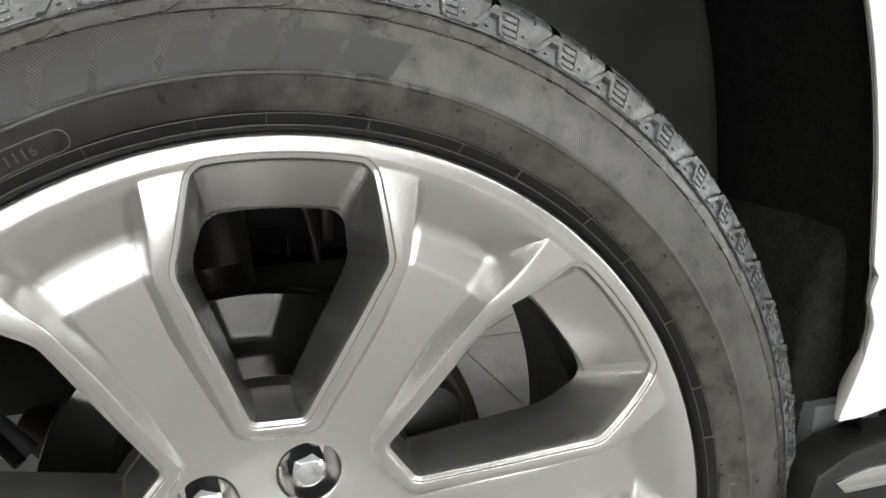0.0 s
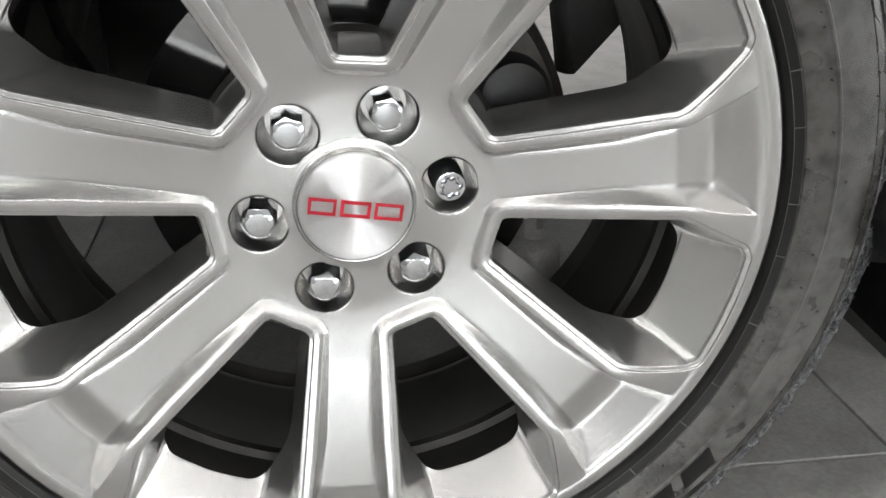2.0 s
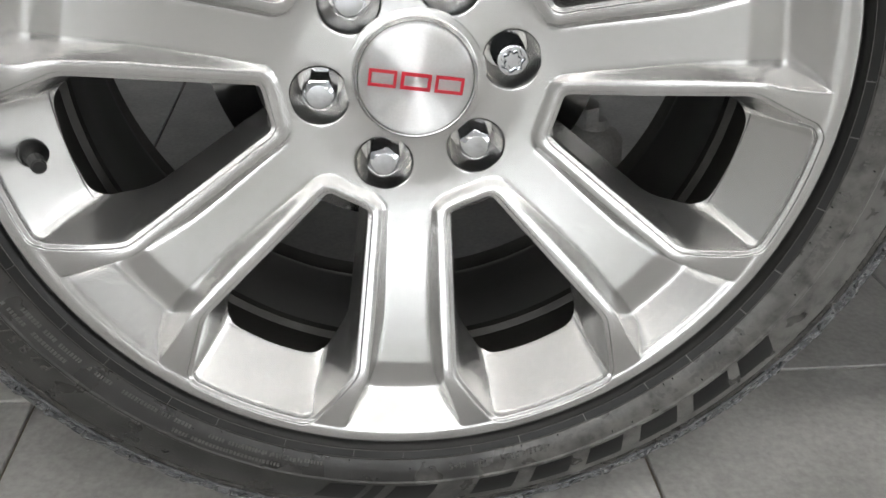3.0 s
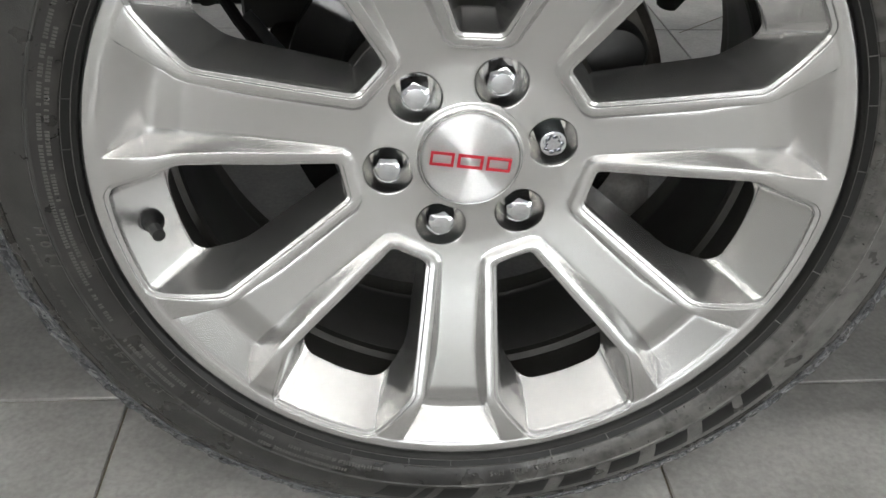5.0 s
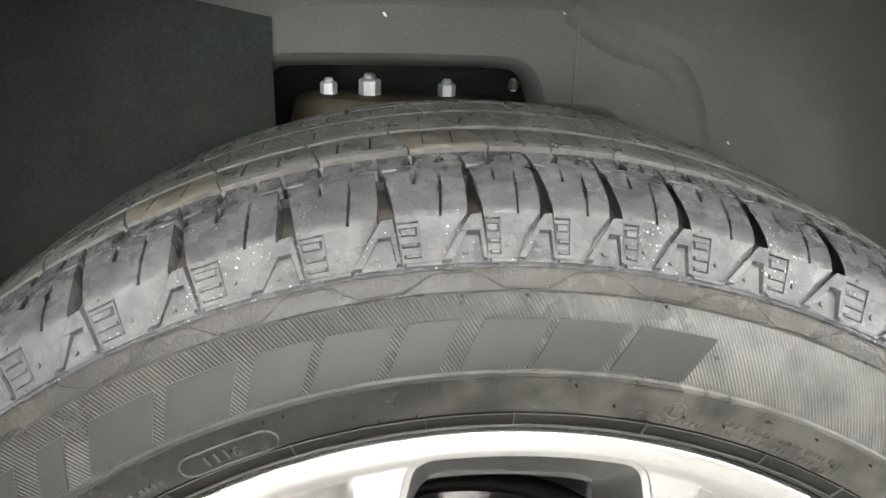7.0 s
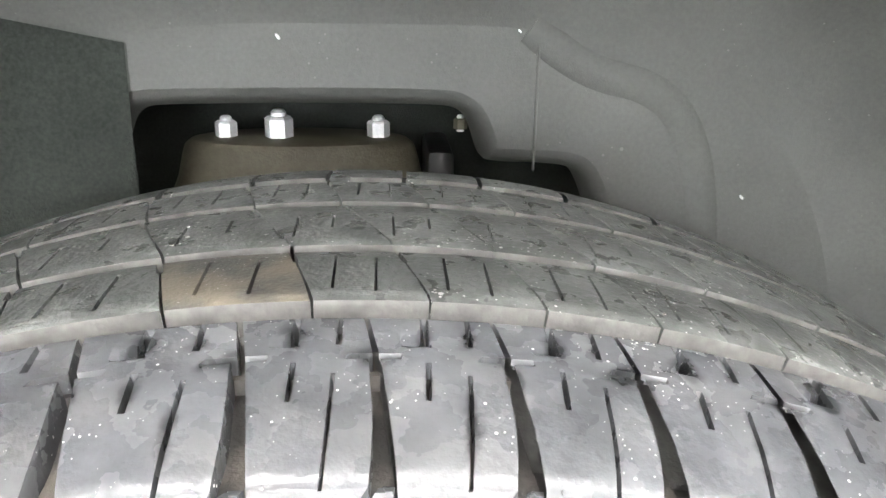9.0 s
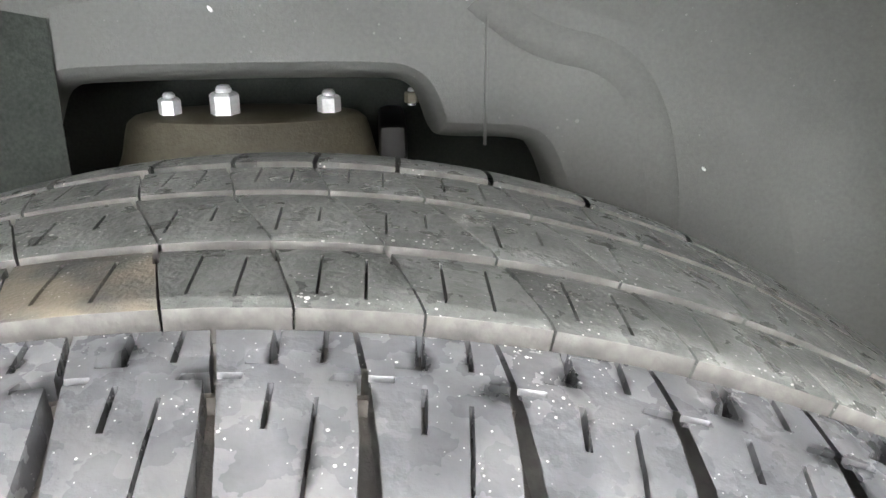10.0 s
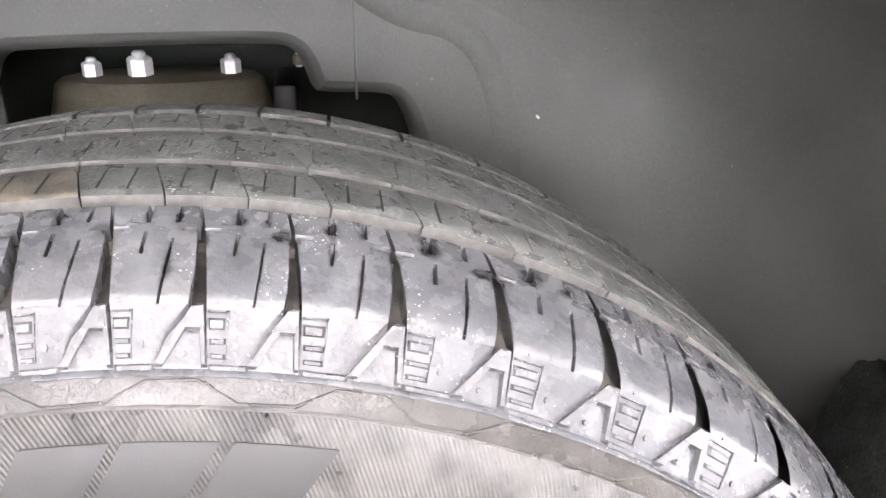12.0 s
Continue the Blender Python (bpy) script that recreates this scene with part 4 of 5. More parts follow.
@functools.lru_cache(None)
def block_mesh(kind, pitch):
    if kind == "shoulder_block":
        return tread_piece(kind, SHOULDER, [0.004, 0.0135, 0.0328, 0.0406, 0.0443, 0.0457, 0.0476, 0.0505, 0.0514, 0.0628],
                           [SPLIT, 0.299, 0.331, 0.574, 0.596, 0.261, 0.310, 0.556, 0.588, 0.64, 0.14], shoulder_depth, [BLOCK, GROOVE, SHADED_SOIL], pitch, 0.0464, shoulder_u)
    if kind == "far_shoulder_block":
        return tread_piece(kind, FAR_SHOULDER, [0.2195], [0.94], far_depth, [TREAD, GROOVE, SHADED_SOIL], pitch, 0.2405)
    span, near, far = {"rib_block": (RIB, (0.17, 0.84), (0.12, 0.80)), "centre_block": (CENTRE, (0.16, 0.60), (0.34, 0.62)), "inner_rib_block": (INNER_RIB, (0.25, 0.92), (0.18, 0.86))}[kind]
    w = span[1] - span[0]
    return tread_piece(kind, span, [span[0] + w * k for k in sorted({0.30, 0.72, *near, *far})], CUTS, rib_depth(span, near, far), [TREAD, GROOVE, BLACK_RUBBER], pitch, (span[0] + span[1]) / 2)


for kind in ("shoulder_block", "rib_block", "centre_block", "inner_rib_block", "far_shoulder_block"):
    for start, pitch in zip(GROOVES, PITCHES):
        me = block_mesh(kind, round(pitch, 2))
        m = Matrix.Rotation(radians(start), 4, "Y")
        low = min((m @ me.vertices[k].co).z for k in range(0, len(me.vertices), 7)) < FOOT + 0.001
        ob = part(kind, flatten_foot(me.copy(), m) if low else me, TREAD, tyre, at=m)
        mid = start + 0.5 * pitch + skew(0.0925)
        if kind == "rib_block" and (-6.0 < mid < -1.5 or -27 < mid < -17):
            ob.material_slots[0].link = "OBJECT"
            ob.material_slots[0].material = RUBBED
            ob["label"] = "tread block with a rubbed cream patch"


part("shoulder_ridge", lathe([(0.3736, 0.0024), (0.3740, 0.0008), (0.3746, 0.0006), (0.3751, 0.0012), (0.3754, 0.0034)], 240), BLOCK, tyre, "dusty moulded ridge under the shoulder blocks")


# raised frames, bars and dots on the sides of the shoulder blocks
verts, faces = [], []
for start, pitch in zip(GROOVES, PITCHES):
    m = Matrix.Rotation(radians(start), 4, "Y")
    for v, f in [side_plate(pitch, c, lift) for c, lift in PLATES] + [side_dot(pitch, 0.19, 1.06), side_dot(pitch, 0.80, 0.20), side_dot(pitch, 0.46, 0.34, 0.0011)]:
        faces += [tuple(k + len(verts) for k in q) for q in f]
        verts += [tuple(m @ Vector(p)) for p in v]
tagged(part("shoulder_bar", flatten_foot(mesh_of("shoulder_bar", verts, faces, BLOCK, 20)), BLOCK, tyre, "raised frames and bars on the shoulder blocks"), kind="stuff")


# moulded marks on the sidewall
def side_y(r):
    return interp(r, SR, SY)


def on_side(r, t, lift=0.0):
    return (r * math.sin(t), side_y(r) - lift, r * math.cos(t))


def plate(outline, lift=0.0007, n=6):
    """A raised flat shape on the sidewall: rows of (radius, left angle, right angle) in degrees."""
    verts, faces = [], []
    m = n + 3
    rows = []
    r0, r1 = outline[0][0], outline[-1][0]
    rr = [r0] + list(np.linspace(r0, r1, 7)) + [r1]
    for i, r in enumerate(rr):
        a = interp(r, [o[0] for o in outline], [o[1] for o in outline])
        b = interp(r, [o[0] for o in outline], [o[2] for o in outline])
        edge_row = i in (0, len(rr) - 1)
        ts = [a] + [a + (b - a) * k / n for k in range(n + 1)] + [b]
        for j, t in enumerate(ts):
            low = edge_row or j in (0, len(ts) - 1)
            verts.append(on_side(r, radians(t), -0.0004 if low else lift))
    for i in range(len(rr) - 1):
        for j in range(m - 1):
            a = i * m + j
            faces.append((a, a + 1, a + m + 1, a + m))
    return verts, faces


def plates(name, outlines, mat, lift=0.0007, label="", kind=""):
    """Several strokes of one moulded mark as one part."""
    verts, faces = [], []
    for o in outlines:
        v, f = plate(o, lift)
        faces += [tuple(k + len(verts) for k in q) for q in f]
        verts += v
    ob = part(name, mesh_of(name, verts, faces, mat, 30), mat, tyre, label)
    return tagged(ob, kind=kind) if kind else ob


# wide maker's mark, as plain slanted plates
for c, w in ((-44.6, 2.3), (-39.0, 2.3), (-33.6, 1.1), (-28.0, 2.5), (-22.1, 2.5), (-16.4, 2.0), (-11.4, 2.3), (-6.5, 1.7), (-1.0, 2.2), (4.2, 2.4), (10.0, 2.7)):
    plates("moulded_mark", [[(0.3350, c - w - 0.9, c + w - 0.9), (0.3548, c - w + 0.9, c + w + 0.9)]], SMOOTH_RUBBER, 0.0006)
for c, w in ((128.0, 2.8), (135.5, 2.9), (144.0, 2.9), (152.3, 2.6), (160.3, 2.8), (168.6, 2.9), (180.6, 3.0), (186.0, 0.8), (190.5, 2.6)):
    plates("moulded_mark", [[(0.3350, c - w - 0.8, c + w - 0.8), (0.3550, c - w + 0.8, c + w + 0.8)]], BLACK_RUBBER, 0.0006, "flat black raised mark")
# raised zigzag of flat plates and thin lines under the shoulder
for i in range(39):
    c = 360 / 39 * i + 0.2
    plates("shoulder_mark", [[(0.3654, c + 1.6, c + 8.0), (0.3722, c + 3.4, c + 6.4)]], UNDER, 0.0006)
    line = [(0.3658, c - 1.2), (0.3662, c + 1.6), (0.3724, c + 3.6), (0.3726, c + 6.0), (0.3658, c + 8.0)]
    part("shoulder_line", tube([on_side(r, radians(t), 0.0004) for r, t in line], 0.00055, 6), UNDER, tyre)


def moulded_text(body, r, t0, size, lift=0.0005, mat=None, space=1.12):
    """Raised letters that run clockwise round the sidewall from the angle t0 (degrees), their tops outwards."""
    cu = bpy.data.curves.new("text", "FONT")
    cu.body, cu.size, cu.extrude, cu.resolution_u, cu.space_character = body, size, lift, 2, space
    ob = new("text", cu)
    bpy.context.view_layer.update()
    me = bpy.data.meshes.new_from_object(ob.evaluated_get(bpy.context.evaluated_depsgraph_get()))
    bpy.data.objects.remove(ob)
    for v in me.vertices:
        rr = r + v.co.y
        v.co = on_side(rr, radians(t0) + v.co.x / r, v.co.z + lift * 0.4)
    me.materials.clear()
    me.materials.append(mat or DUSTY_TEXT)
    return part("text", me, mat, tyre)


moulded_text("P285/45R22  110H  M+S", 0.3158, 159.8, 0.0074, 0.0008)
moulded_text("P285/45R22", 0.3335, -126.6, 0.0132, 0.0007, None, 1.55)
moulded_text("110H", 0.3335, -101.5, 0.0132, 0.0007, None, 1.55)
moulded_text("1116", 0.3145, -24.2, 0.0078, 0.0006)
moulded_text("MAX LOAD 1060 kg (2337 lbs)", 0.3185, 16.2, 0.0042, 0.0004)
oval = [(0.3114, t) for t in np.linspace(-25.0, -19.2, 14)] + [(0.3172 - 0.0058 * math.cos(q), -19.2 + 1.05 * math.sin(q)) for q in np.linspace(0.2, math.pi - 0.2, 9)] + \
    [(0.3230, t) for t in np.linspace(-19.2, -25.0, 14)] + [(0.3172 + 0.0058 * math.cos(q), -25.0 - 1.05 * math.sin(q)) for q in np.linspace(0.2, math.pi - 0.2, 9)]
oval.append(oval[0])
part("code_frame", tube([on_side(r, radians(t), 0.0002) for r, t in oval], 0.0005, 6), DUSTY_TEXT, tyre)
# small print that cannot be read
random.seed(5)
for t0, t1, r in ((-124.0, -96.0, 0.3500), (17.0, 27.0, 0.3130), (-38.0, -27.5, 0.3150), (12.8, 15.2, 0.3130), (84.0, 98.0, 0.3185), (85.0, 94.0, 0.3140), (106.0, 116.0, 0.3170), (-112.0, -62.0, 0.3215),
                  (-104.0, -66.0, 0.3165), (-128.0, -116.0, 0.3230), (-146.0, -118.0, 0.3160), (-140.0, -128.0, 0.3330), (-163.0, -149.0, 0.3170), (194.0, 206.0, 0.3160), (200.0, 216.0, 0.3240)):
    strokes, t = [], t0
    while t < t1:
        w = random.uniform(0.22, 0.42)
        if random.random() < 0.8:
            strokes.append([(r, t, t + w), (r + 0.0030, t, t + w)])
        t += w + 0.2
    plates("small_print", strokes, DUSTY_TEXT, 0.0004)
for c, r in ((12.2, 0.3205), (102.8, 0.3165)):
    loop = [on_side(r + 0.0043 * math.cos(TAU * k / 24), radians(c) + 0.0043 / r * math.sin(TAU * k / 24), 0.0002) for k in range(25)]
    mark = part("round_mark", tube(loop, 0.0005, 6), DUSTY_TEXT, tyre)
    part("round_mark_stroke", tube([on_side(r - 0.002, radians(c - 0.2), 0.0002), on_side(r + 0.002, radians(c - 0.2), 0.0002), on_side(r + 0.002, radians(c + 0.3), 0.0002)], 0.0005, 6), DUSTY_TEXT, mark)
# bead band with its thin rings and ticks, and the vent nubs
band = part("bead_band", lathe([(0.2982, 0.0090), (0.2994, 0.0036), (0.3002, 0.0014), (0.3010, 0.0002), (0.3022, -0.0010), (0.3027, -0.0016), (0.3031, -0.0024), (0.3036, -0.0024), (0.3040, -0.0019),
                                (0.3070, -0.0034), (0.3096, -0.0046), (0.3103, -0.0046), (0.3108, -0.0034)], 240), BEAD, tyre, "dark ring of rubber along the rim", 20)
for r, y in ((0.30335, -0.0024), (0.3100, -0.0046)):
    part("bead_line", lathe([(r - 0.0004, y + 0.0006), (r - 0.0002, y - 0.0003), (r + 0.0002, y - 0.0003), (r + 0.0004, y + 0.0006)], 240), DUSTY_TEXT, tyre)
ticks = []
for i in range(38):
    t = 360 / 38 * i + (i * 37 % 5) * 0.6
    ticks.append([(0.3030, t, t + 0.14), (0.3106, t, t + 0.14)])
tagged(plates("mould_tick", ticks, RUBBER, 0.0019), kind="stuff")
verts, faces = [], []
for i in range(110):
    t = TAU * i / 110 + random.uniform(-0.02, 0.02)
    r = random.choice((0.3125, 0.3180, 0.3270, 0.3632))
    x, y, z = on_side(r, t)
    b = len(verts)
    for k in range(6):
        a = TAU * k / 6
        verts += [(x + 0.0007 * math.cos(a), y + 0.0005, z + 0.0007 * math.sin(a)), (x + 0.0005 * math.cos(a), y - 0.0014, z + 0.0005 * math.sin(a))]
    for k in range(6):
        p, q = b + 2 * k, b + 2 * ((k + 1) % 6)
        faces.append((p, q, q + 1, p + 1))
    faces.append(tuple(b + 2 * k + 1 for k in range(6)))
tagged(part("vent_nubs", mesh_of("vent_nubs", verts, faces, BLACK_RUBBER, 40), BLACK_RUBBER, tyre), kind="stuff")

# ---- emblem and valve ----
def emblem(name, x0, x1, z0, z1, stroke):
    """A red hollow bar on the cap."""
    bm = bmesh.new()
    o = [(x0, z0), (x1, z0), (x1, z1), (x0, z1)]
    i = [(x0 + stroke, z0 + stroke), (x1 - stroke, z0 + stroke), (x1 - stroke, z1 - stroke), (x0 + stroke, z1 - stroke)]
    lay = []
    for y in (0.0441, 0.0429):
        lay.append([[bm.verts.new((x, y, z)) for x, z in c] for c in (o, i)])
    for k in range(4):
        j = (k + 1) % 4
        bm.faces.new((lay[1][0][k], lay[1][0][j], lay[1][1][j], lay[1][1][k]))
        bm.faces.new((lay[0][0][k], lay[0][0][j], lay[1][0][j], lay[1][0][k]))
        bm.faces.new((lay[0][1][k], lay[0][1][j], lay[1][1][j], lay[1][1][k]))
    return part(name, bm, RED, cap, "plain red raised bar", at=Matrix.Rotation(radians(6.5), 4, "Y"))


emblem("emblem_bar", -0.0338, -0.0140, -0.0062, 0.0062, 0.0021)
emblem("emblem_bar", -0.0110, 0.0105, -0.0062, 0.0062, 0.0024)
emblem("emblem_bar", 0.0135, 0.0338, -0.0062, 0.0062, 0.0021)
vt = radians(-99.3)
vx, vz = math.sin(vt), math.cos(vt)
stem = part("valve_stem", tube([(0.270 * vx, 0.030, 0.270 * vz), (0.2635 * vx, 0.0215, 0.2635 * vz), (0.2620 * vx, 0.0190, 0.2620 * vz), (0.2600 * vx, 0.0130, 0.2600 * vz), (0.2575 * vx, 0.0060, 0.2575 * vz)],
                                      [0.0100, 0.0098, 0.0085, 0.0050, 0.0044], 18), BLACK_RUBBER, wheel, "black rubber valve stem")
part("valve_cap", tube([(0.2590 * vx, 0.0095, 0.2590 * vz), (0.2588 * vx, 0.0088, 0.2588 * vz), (0.2528 * vx, -0.0030, 0.2528 * vz), (0.2522 * vx, -0.0042, 0.2522 * vz)], [0.0046, 0.0056, 0.0052, 0.0040], 12), BLACK, stem, "ribbed black valve cap", 20)

# ---- truck ----
truck = tagged(new("pickup_truck"), "white pickup truck with black wheel arch liner", "truck")
ARX, ARZ, ARN = 0.430, 0.56, 3.5


def arch(a, s=1.0):
    """Point on the squarish wheel opening at the angle a from the top."""
    c, d = abs(math.cos(a)), abs(math.sin(a))
    k = ((d / ARX) ** ARN + (c / ARZ) ** ARN) ** (-1 / ARN)
    return s * k * math.sin(a), s * k * math.cos(a)


# liner: barrel from the fender's edge to the inner wall
A0, A1, NA = radians(-108), radians(108), 108
rows = [(-0.004, 1.0), (0.004, 1.03), (0.02, 1.05), (0.10, 1.068), (0.225, 1.075), (0.298, 1.053), (0.345, 1.02), (0.382, 0.98), (0.410, 0.925), (0.426, 0.87), (0.432, 0.81)]
verts, faces = [], []
for i in range(NA + 1):
    a = A0 + (A1 - A0) * i / NA
    for y, k in rows:
        x, z = arch(a, max(k, interp(abs(a), (1.10, 1.42), (0.0, 1.02))))
        verts.append((x, y, HUB + z))
for i in range(NA):
    for j in range(len(rows) - 1):
        a, b = i * len(rows) + j, (i + 1) * len(rows) + j
        faces.append((a, b, b + 1, a + 1))
liner = part("arch_liner", mesh_of("arch_liner", verts, faces, LINER, 60), LINER, truck, "matt black plastic wheel arch liner, dusty")
# dark sheet over the liner's front, added for the shade there
verts, faces = [], []
frows = [(y - 0.003, k * 0.99) for y, k in rows[2:]] + [(0.429, 0.75), (0.4295, 0.60)]
NF = 42
for y, k in frows:
    ax, az = ARX * k, ARZ * k
    foot = -0.13 if k > 1.0 else 0.10
    top = min(0.457, az * (1 - (0.150 / ax) ** ARN) ** (1 / ARN))
    for i in range(NF + 1):
        z = foot + (top - foot) * i / NF
        verts.append((-ax * (1 - (abs(z) / az) ** ARN) ** (1 / ARN), y, HUB + z))
for j in range(len(frows) - 1):
    for i in range(NF):
        a = j * (NF + 1) + i
        faces.append((a, a + 1, a + NF + 2, a + NF + 1))
part("felt_section", mesh_of("felt_section", verts, faces, SHADE_GREY, 60), SHADE_GREY, liner, "dark sheet for the shade on the liner's front")
# black sheet inside the rear of the arch, standing in for deep shade
verts, faces = [], []
brows = [(0.012, 1.028), (0.02, 1.036), (0.10, 1.054), (0.200, 1.060), (0.214, 1.060), (0.218, 1.068)]
for y, k in brows:
    for i in range(NF + 1):
        z = -0.13 + 0.535 * i / NF
        verts.append((ARX * k * (1 - (abs(z) / (ARZ * k)) ** ARN) ** (1 / ARN), y, HUB + z))
for j in range(len(brows) - 1):
    for i in range(NF):
        a = j * (NF + 1) + i
        faces.append((a, a + NF + 1, a + NF + 2, a + 1))
part("rear_felt_section", mesh_of("rear_felt_section", verts, faces, SHADE_BLACK, 60), SHADE_BLACK, liner, "black sheet for the shade behind the tyre")
# inner wall of the liner with the opening for the strut
bm = bmesh.new()
rim = [arch(radians(-76 + 2 * i), 0.815) for i in range(77)]
cut = [(0.2657, 0.0000), (0.2179, 0.2406), (0.1594, 0.3046), (0.1552, 0.3281), (0.1446, 0.3536), (0.1350, 0.3595), (0.0850, 0.3606), (0.0765, 0.3643), (0.0702, 0.3856), (0.0638, 0.3963), (0.0489, 0.4011), (-0.1361, 0.4000),
       (-0.1520, 0.3963), (-0.1594, 0.3835), (-0.1828, 0.3046), (-0.2126, 0.1980), (-0.2764, 0.0000)]
cut = [tuple(p) for p in cut]
for _ in range(3):                      # rounds the corners of the opening
    cut = [cut[0]] + [(p[0] * w + q[0] * (1 - w), p[1] * w + q[1] * (1 - w)) for p, q in zip(cut, cut[1:]) for w in (0.75, 0.25)] + [cut[-1]]
flat = np.array(cut)
run = np.gradient(flat, axis=0)
run /= np.linalg.norm(run, axis=1)[:, None]
away = np.stack((run[:, 1], -run[:, 0]), 1)
wide = flat + away * 0.014
roll = []
for n in range(len(flat)):
    for k in range(6):
        q = math.pi / 2 * k / 5
        p = wide[n] - away[n] * 0.014 * math.sin(q)
        roll.append((p[0], 0.4320 + 0.032 * (1 - math.cos(q)), HUB + p[1]))
rf = [(n * 6 + k, n * 6 + k + 1, n * 6 + k + 7, n * 6 + k + 6) for n in range(len(flat) - 1) for k in range(5)]
part("rolled_edge", mesh_of("rolled_edge", roll, rf, LINER, 60), LINER, liner)
front = [bm.verts.new((x, 0.4318, HUB + z)) for x, z in rim + [tuple(p) for p in wide]]
face = bm.faces.new(front)
ext = bmesh.ops.extrude_face_region(bm, geom=[face])
for v in ext["geom"]:
    if isinstance(v, bmesh.types.BMVert):
        v.co.y += 0.006
bmesh.ops.triangulate(bm, faces=[f for f in bm.faces if len(f.verts) > 4])
part("inner_wall", bm, LINER, liner)
part("seam", box(0.1106, 0.1125, 0.4302, 0.433, HUB + 0.360, HUB + 0.453, 0.0006), LINER, liner)
crest = [(0.1063, 0.4538), (0.1222, 0.4410), (0.1403, 0.4293), (0.1594, 0.4219), (0.1828, 0.4176), (0.2052, 0.4037), (0.2211, 0.3760), (0.2296, 0.3419), (0.2339, 0.3131), (0.2349, 0.2620)]
for _ in range(3):
    crest = [crest[0]] + [(p[0] * w + q[0] * (1 - w), p[1] * w + q[1] * (1 - w)) for p, q in zip(crest, crest[1:]) for w in (0.75, 0.25)] + [crest[-1]]
part("moulded_ridge", tube([(x, 0.4596, HUB + z) for x, z in crest], 0.030, 72), LINER, liner)
for x, z, size in ((-0.0553, 0.4464, 0.0024), (0.0989, 0.4512, 0.0016), (0.2586, 0.3408, 0.0022)):
    part("paint_fleck", lathe([(0.0, -0.0012), (size * 0.7, -0.0010), (size, 0.0), (size * 1.1, 0.003)], 9), WHITE, liner, at=pose(x, 0.4316, HUB + z, 0, 40 * x * 57, 0) @ Matrix.Diagonal((1.0, 1, 0.5, 1)))
part("subframe", box(-0.16, 0.19, 0.52, 0.60, HUB - 0.20, HUB - 0.062, 0.02), BLACK, truck)
part("subframe_beam", box(-0.262, 0.19, 0.52, 0.60, HUB - 0.060, HUB + 0.10, 0.02), BLACK, truck)
part("cavity", box(-0.50, 0.50, 0.64, 0.66, HUB + 0.05, HUB + 0.50, 0.004), SHADE_GREY, truck)
part("cavity_roof", box(-0.50, 0.50, 0.442, 0.64, HUB + 0.445, HUB + 0.465, 0.004), BLACK, truck)

# fender: outer panel round the opening
verts, faces = [], []
N = 192
for i in range(N + 1):
    a = radians(-103) + radians(206) * i / N
    x, z = arch(a)
    if z < 0.067:
        z = 0.067
        x = math.copysign(0.410, x)
    elif z < 0.178 and x > 0:
        x = interp(z, (0.067, 0.111, 0.143, 0.157, 0.165, 0.178), (0.4085, 0.4265, 0.4345, 0.4275, 0.4290, 0.4340))
    ox, oz = 1.25 * math.sin(a) * 1.1, max(0.85 * math.cos(a) + 0.1, z)
    verts += [(x * 1.08, 0.03, HUB + z * 1.08), (x * 1.006, 0.0, HUB + z * 1.006), (x * 1.004, -0.006, HUB + z * 1.004), (x * 1.05, -0.010, HUB + z * 1.05), (x * 1.2, -0.004, HUB + z * 1.15), (ox * 1.0, 0.02, HUB + oz)]
for i in range(N):
    for j in range(5):
        a = i * 6 + j
        faces.append((a, a + 6, a + 7, a + 1))
part("fender", mesh_of("fender", verts, faces, WHITE, 50), WHITE, truck, "glossy white painted front fender")
part("body_shell", box(-1.15, 4.2, 0.66, 1.88, 0.62, 1.17, 0.05), BLACK, truck)
part("far_body_side", box(-1.2, 4.55, 1.88, 1.95, 0.50, 1.18, 0.03), WHITE, truck)
part("tailgate", box(4.2, 4.58, 0.05, 1.94, 0.62, 1.17, 0.04), WHITE, truck)
part("engine_cradle", box(-1.15, 0.06, 0.64, 1.9, 0.318, 0.63, 0.03), BLACK, truck)
part("inner_panel", box(0.60, 4.1, 0.44, 0.66, 0.45, 1.2, 0.03), BLACK, truck)
part("front_closing_panel", box(-1.15, -0.46, 0.08, 0.66, 0.30, 1.15, 0.03), BLACK, truck)
part("frame_rail", box(-1.0, 4.0, 0.50, 0.60, 0.50, 0.63, 0.01), BLACK, truck)
# closed upper body: bonnet, cab and load bed in one shell
side = [(-1.22, 1.16), (-1.20, 1.22), (-0.9, 1.27), (0.62, 1.33), (1.25, 1.86), (1.5, 1.92), (2.75, 1.93), (2.95, 1.88), (3.12, 1.38), (4.55, 1.36), (4.58, 1.16)]
bm = bmesh.new()
loops = []
for y, inset in ((0.03, 0.0), (0.10, 0.02), (1.87, 0.02), (1.94, 0.0)):
    loop = []
    for x, z in side:
        up = max(0.0, z - 1.36)
        yy = y + (1 if y < 1 else -1) * up * 0.28
        loop.append(bm.verts.new((x, yy, z + (inset if 1.2 < z else 0.0))))
    loops.append(loop)
for p, q in zip(loops, loops[1:]):
    for i in range(len(side)):
        j = (i + 1) % len(side)
        bm.faces.new((p[i], p[j], q[j], q[i]))
bm.faces.new(loops[0])
bm.faces.new(loops[-1])
part("upper_body", bm, WHITE, truck, "glossy white painted body", 40)
part("door_side", box(0.75, 4.1, 0.0, 0.46, 0.47, 1.18, 0.03), WHITE, truck)
part("front_bumper", box(-1.25, -0.60, 0.0, 1.95, 0.40, 0.85, 0.04), WHITE, truck)


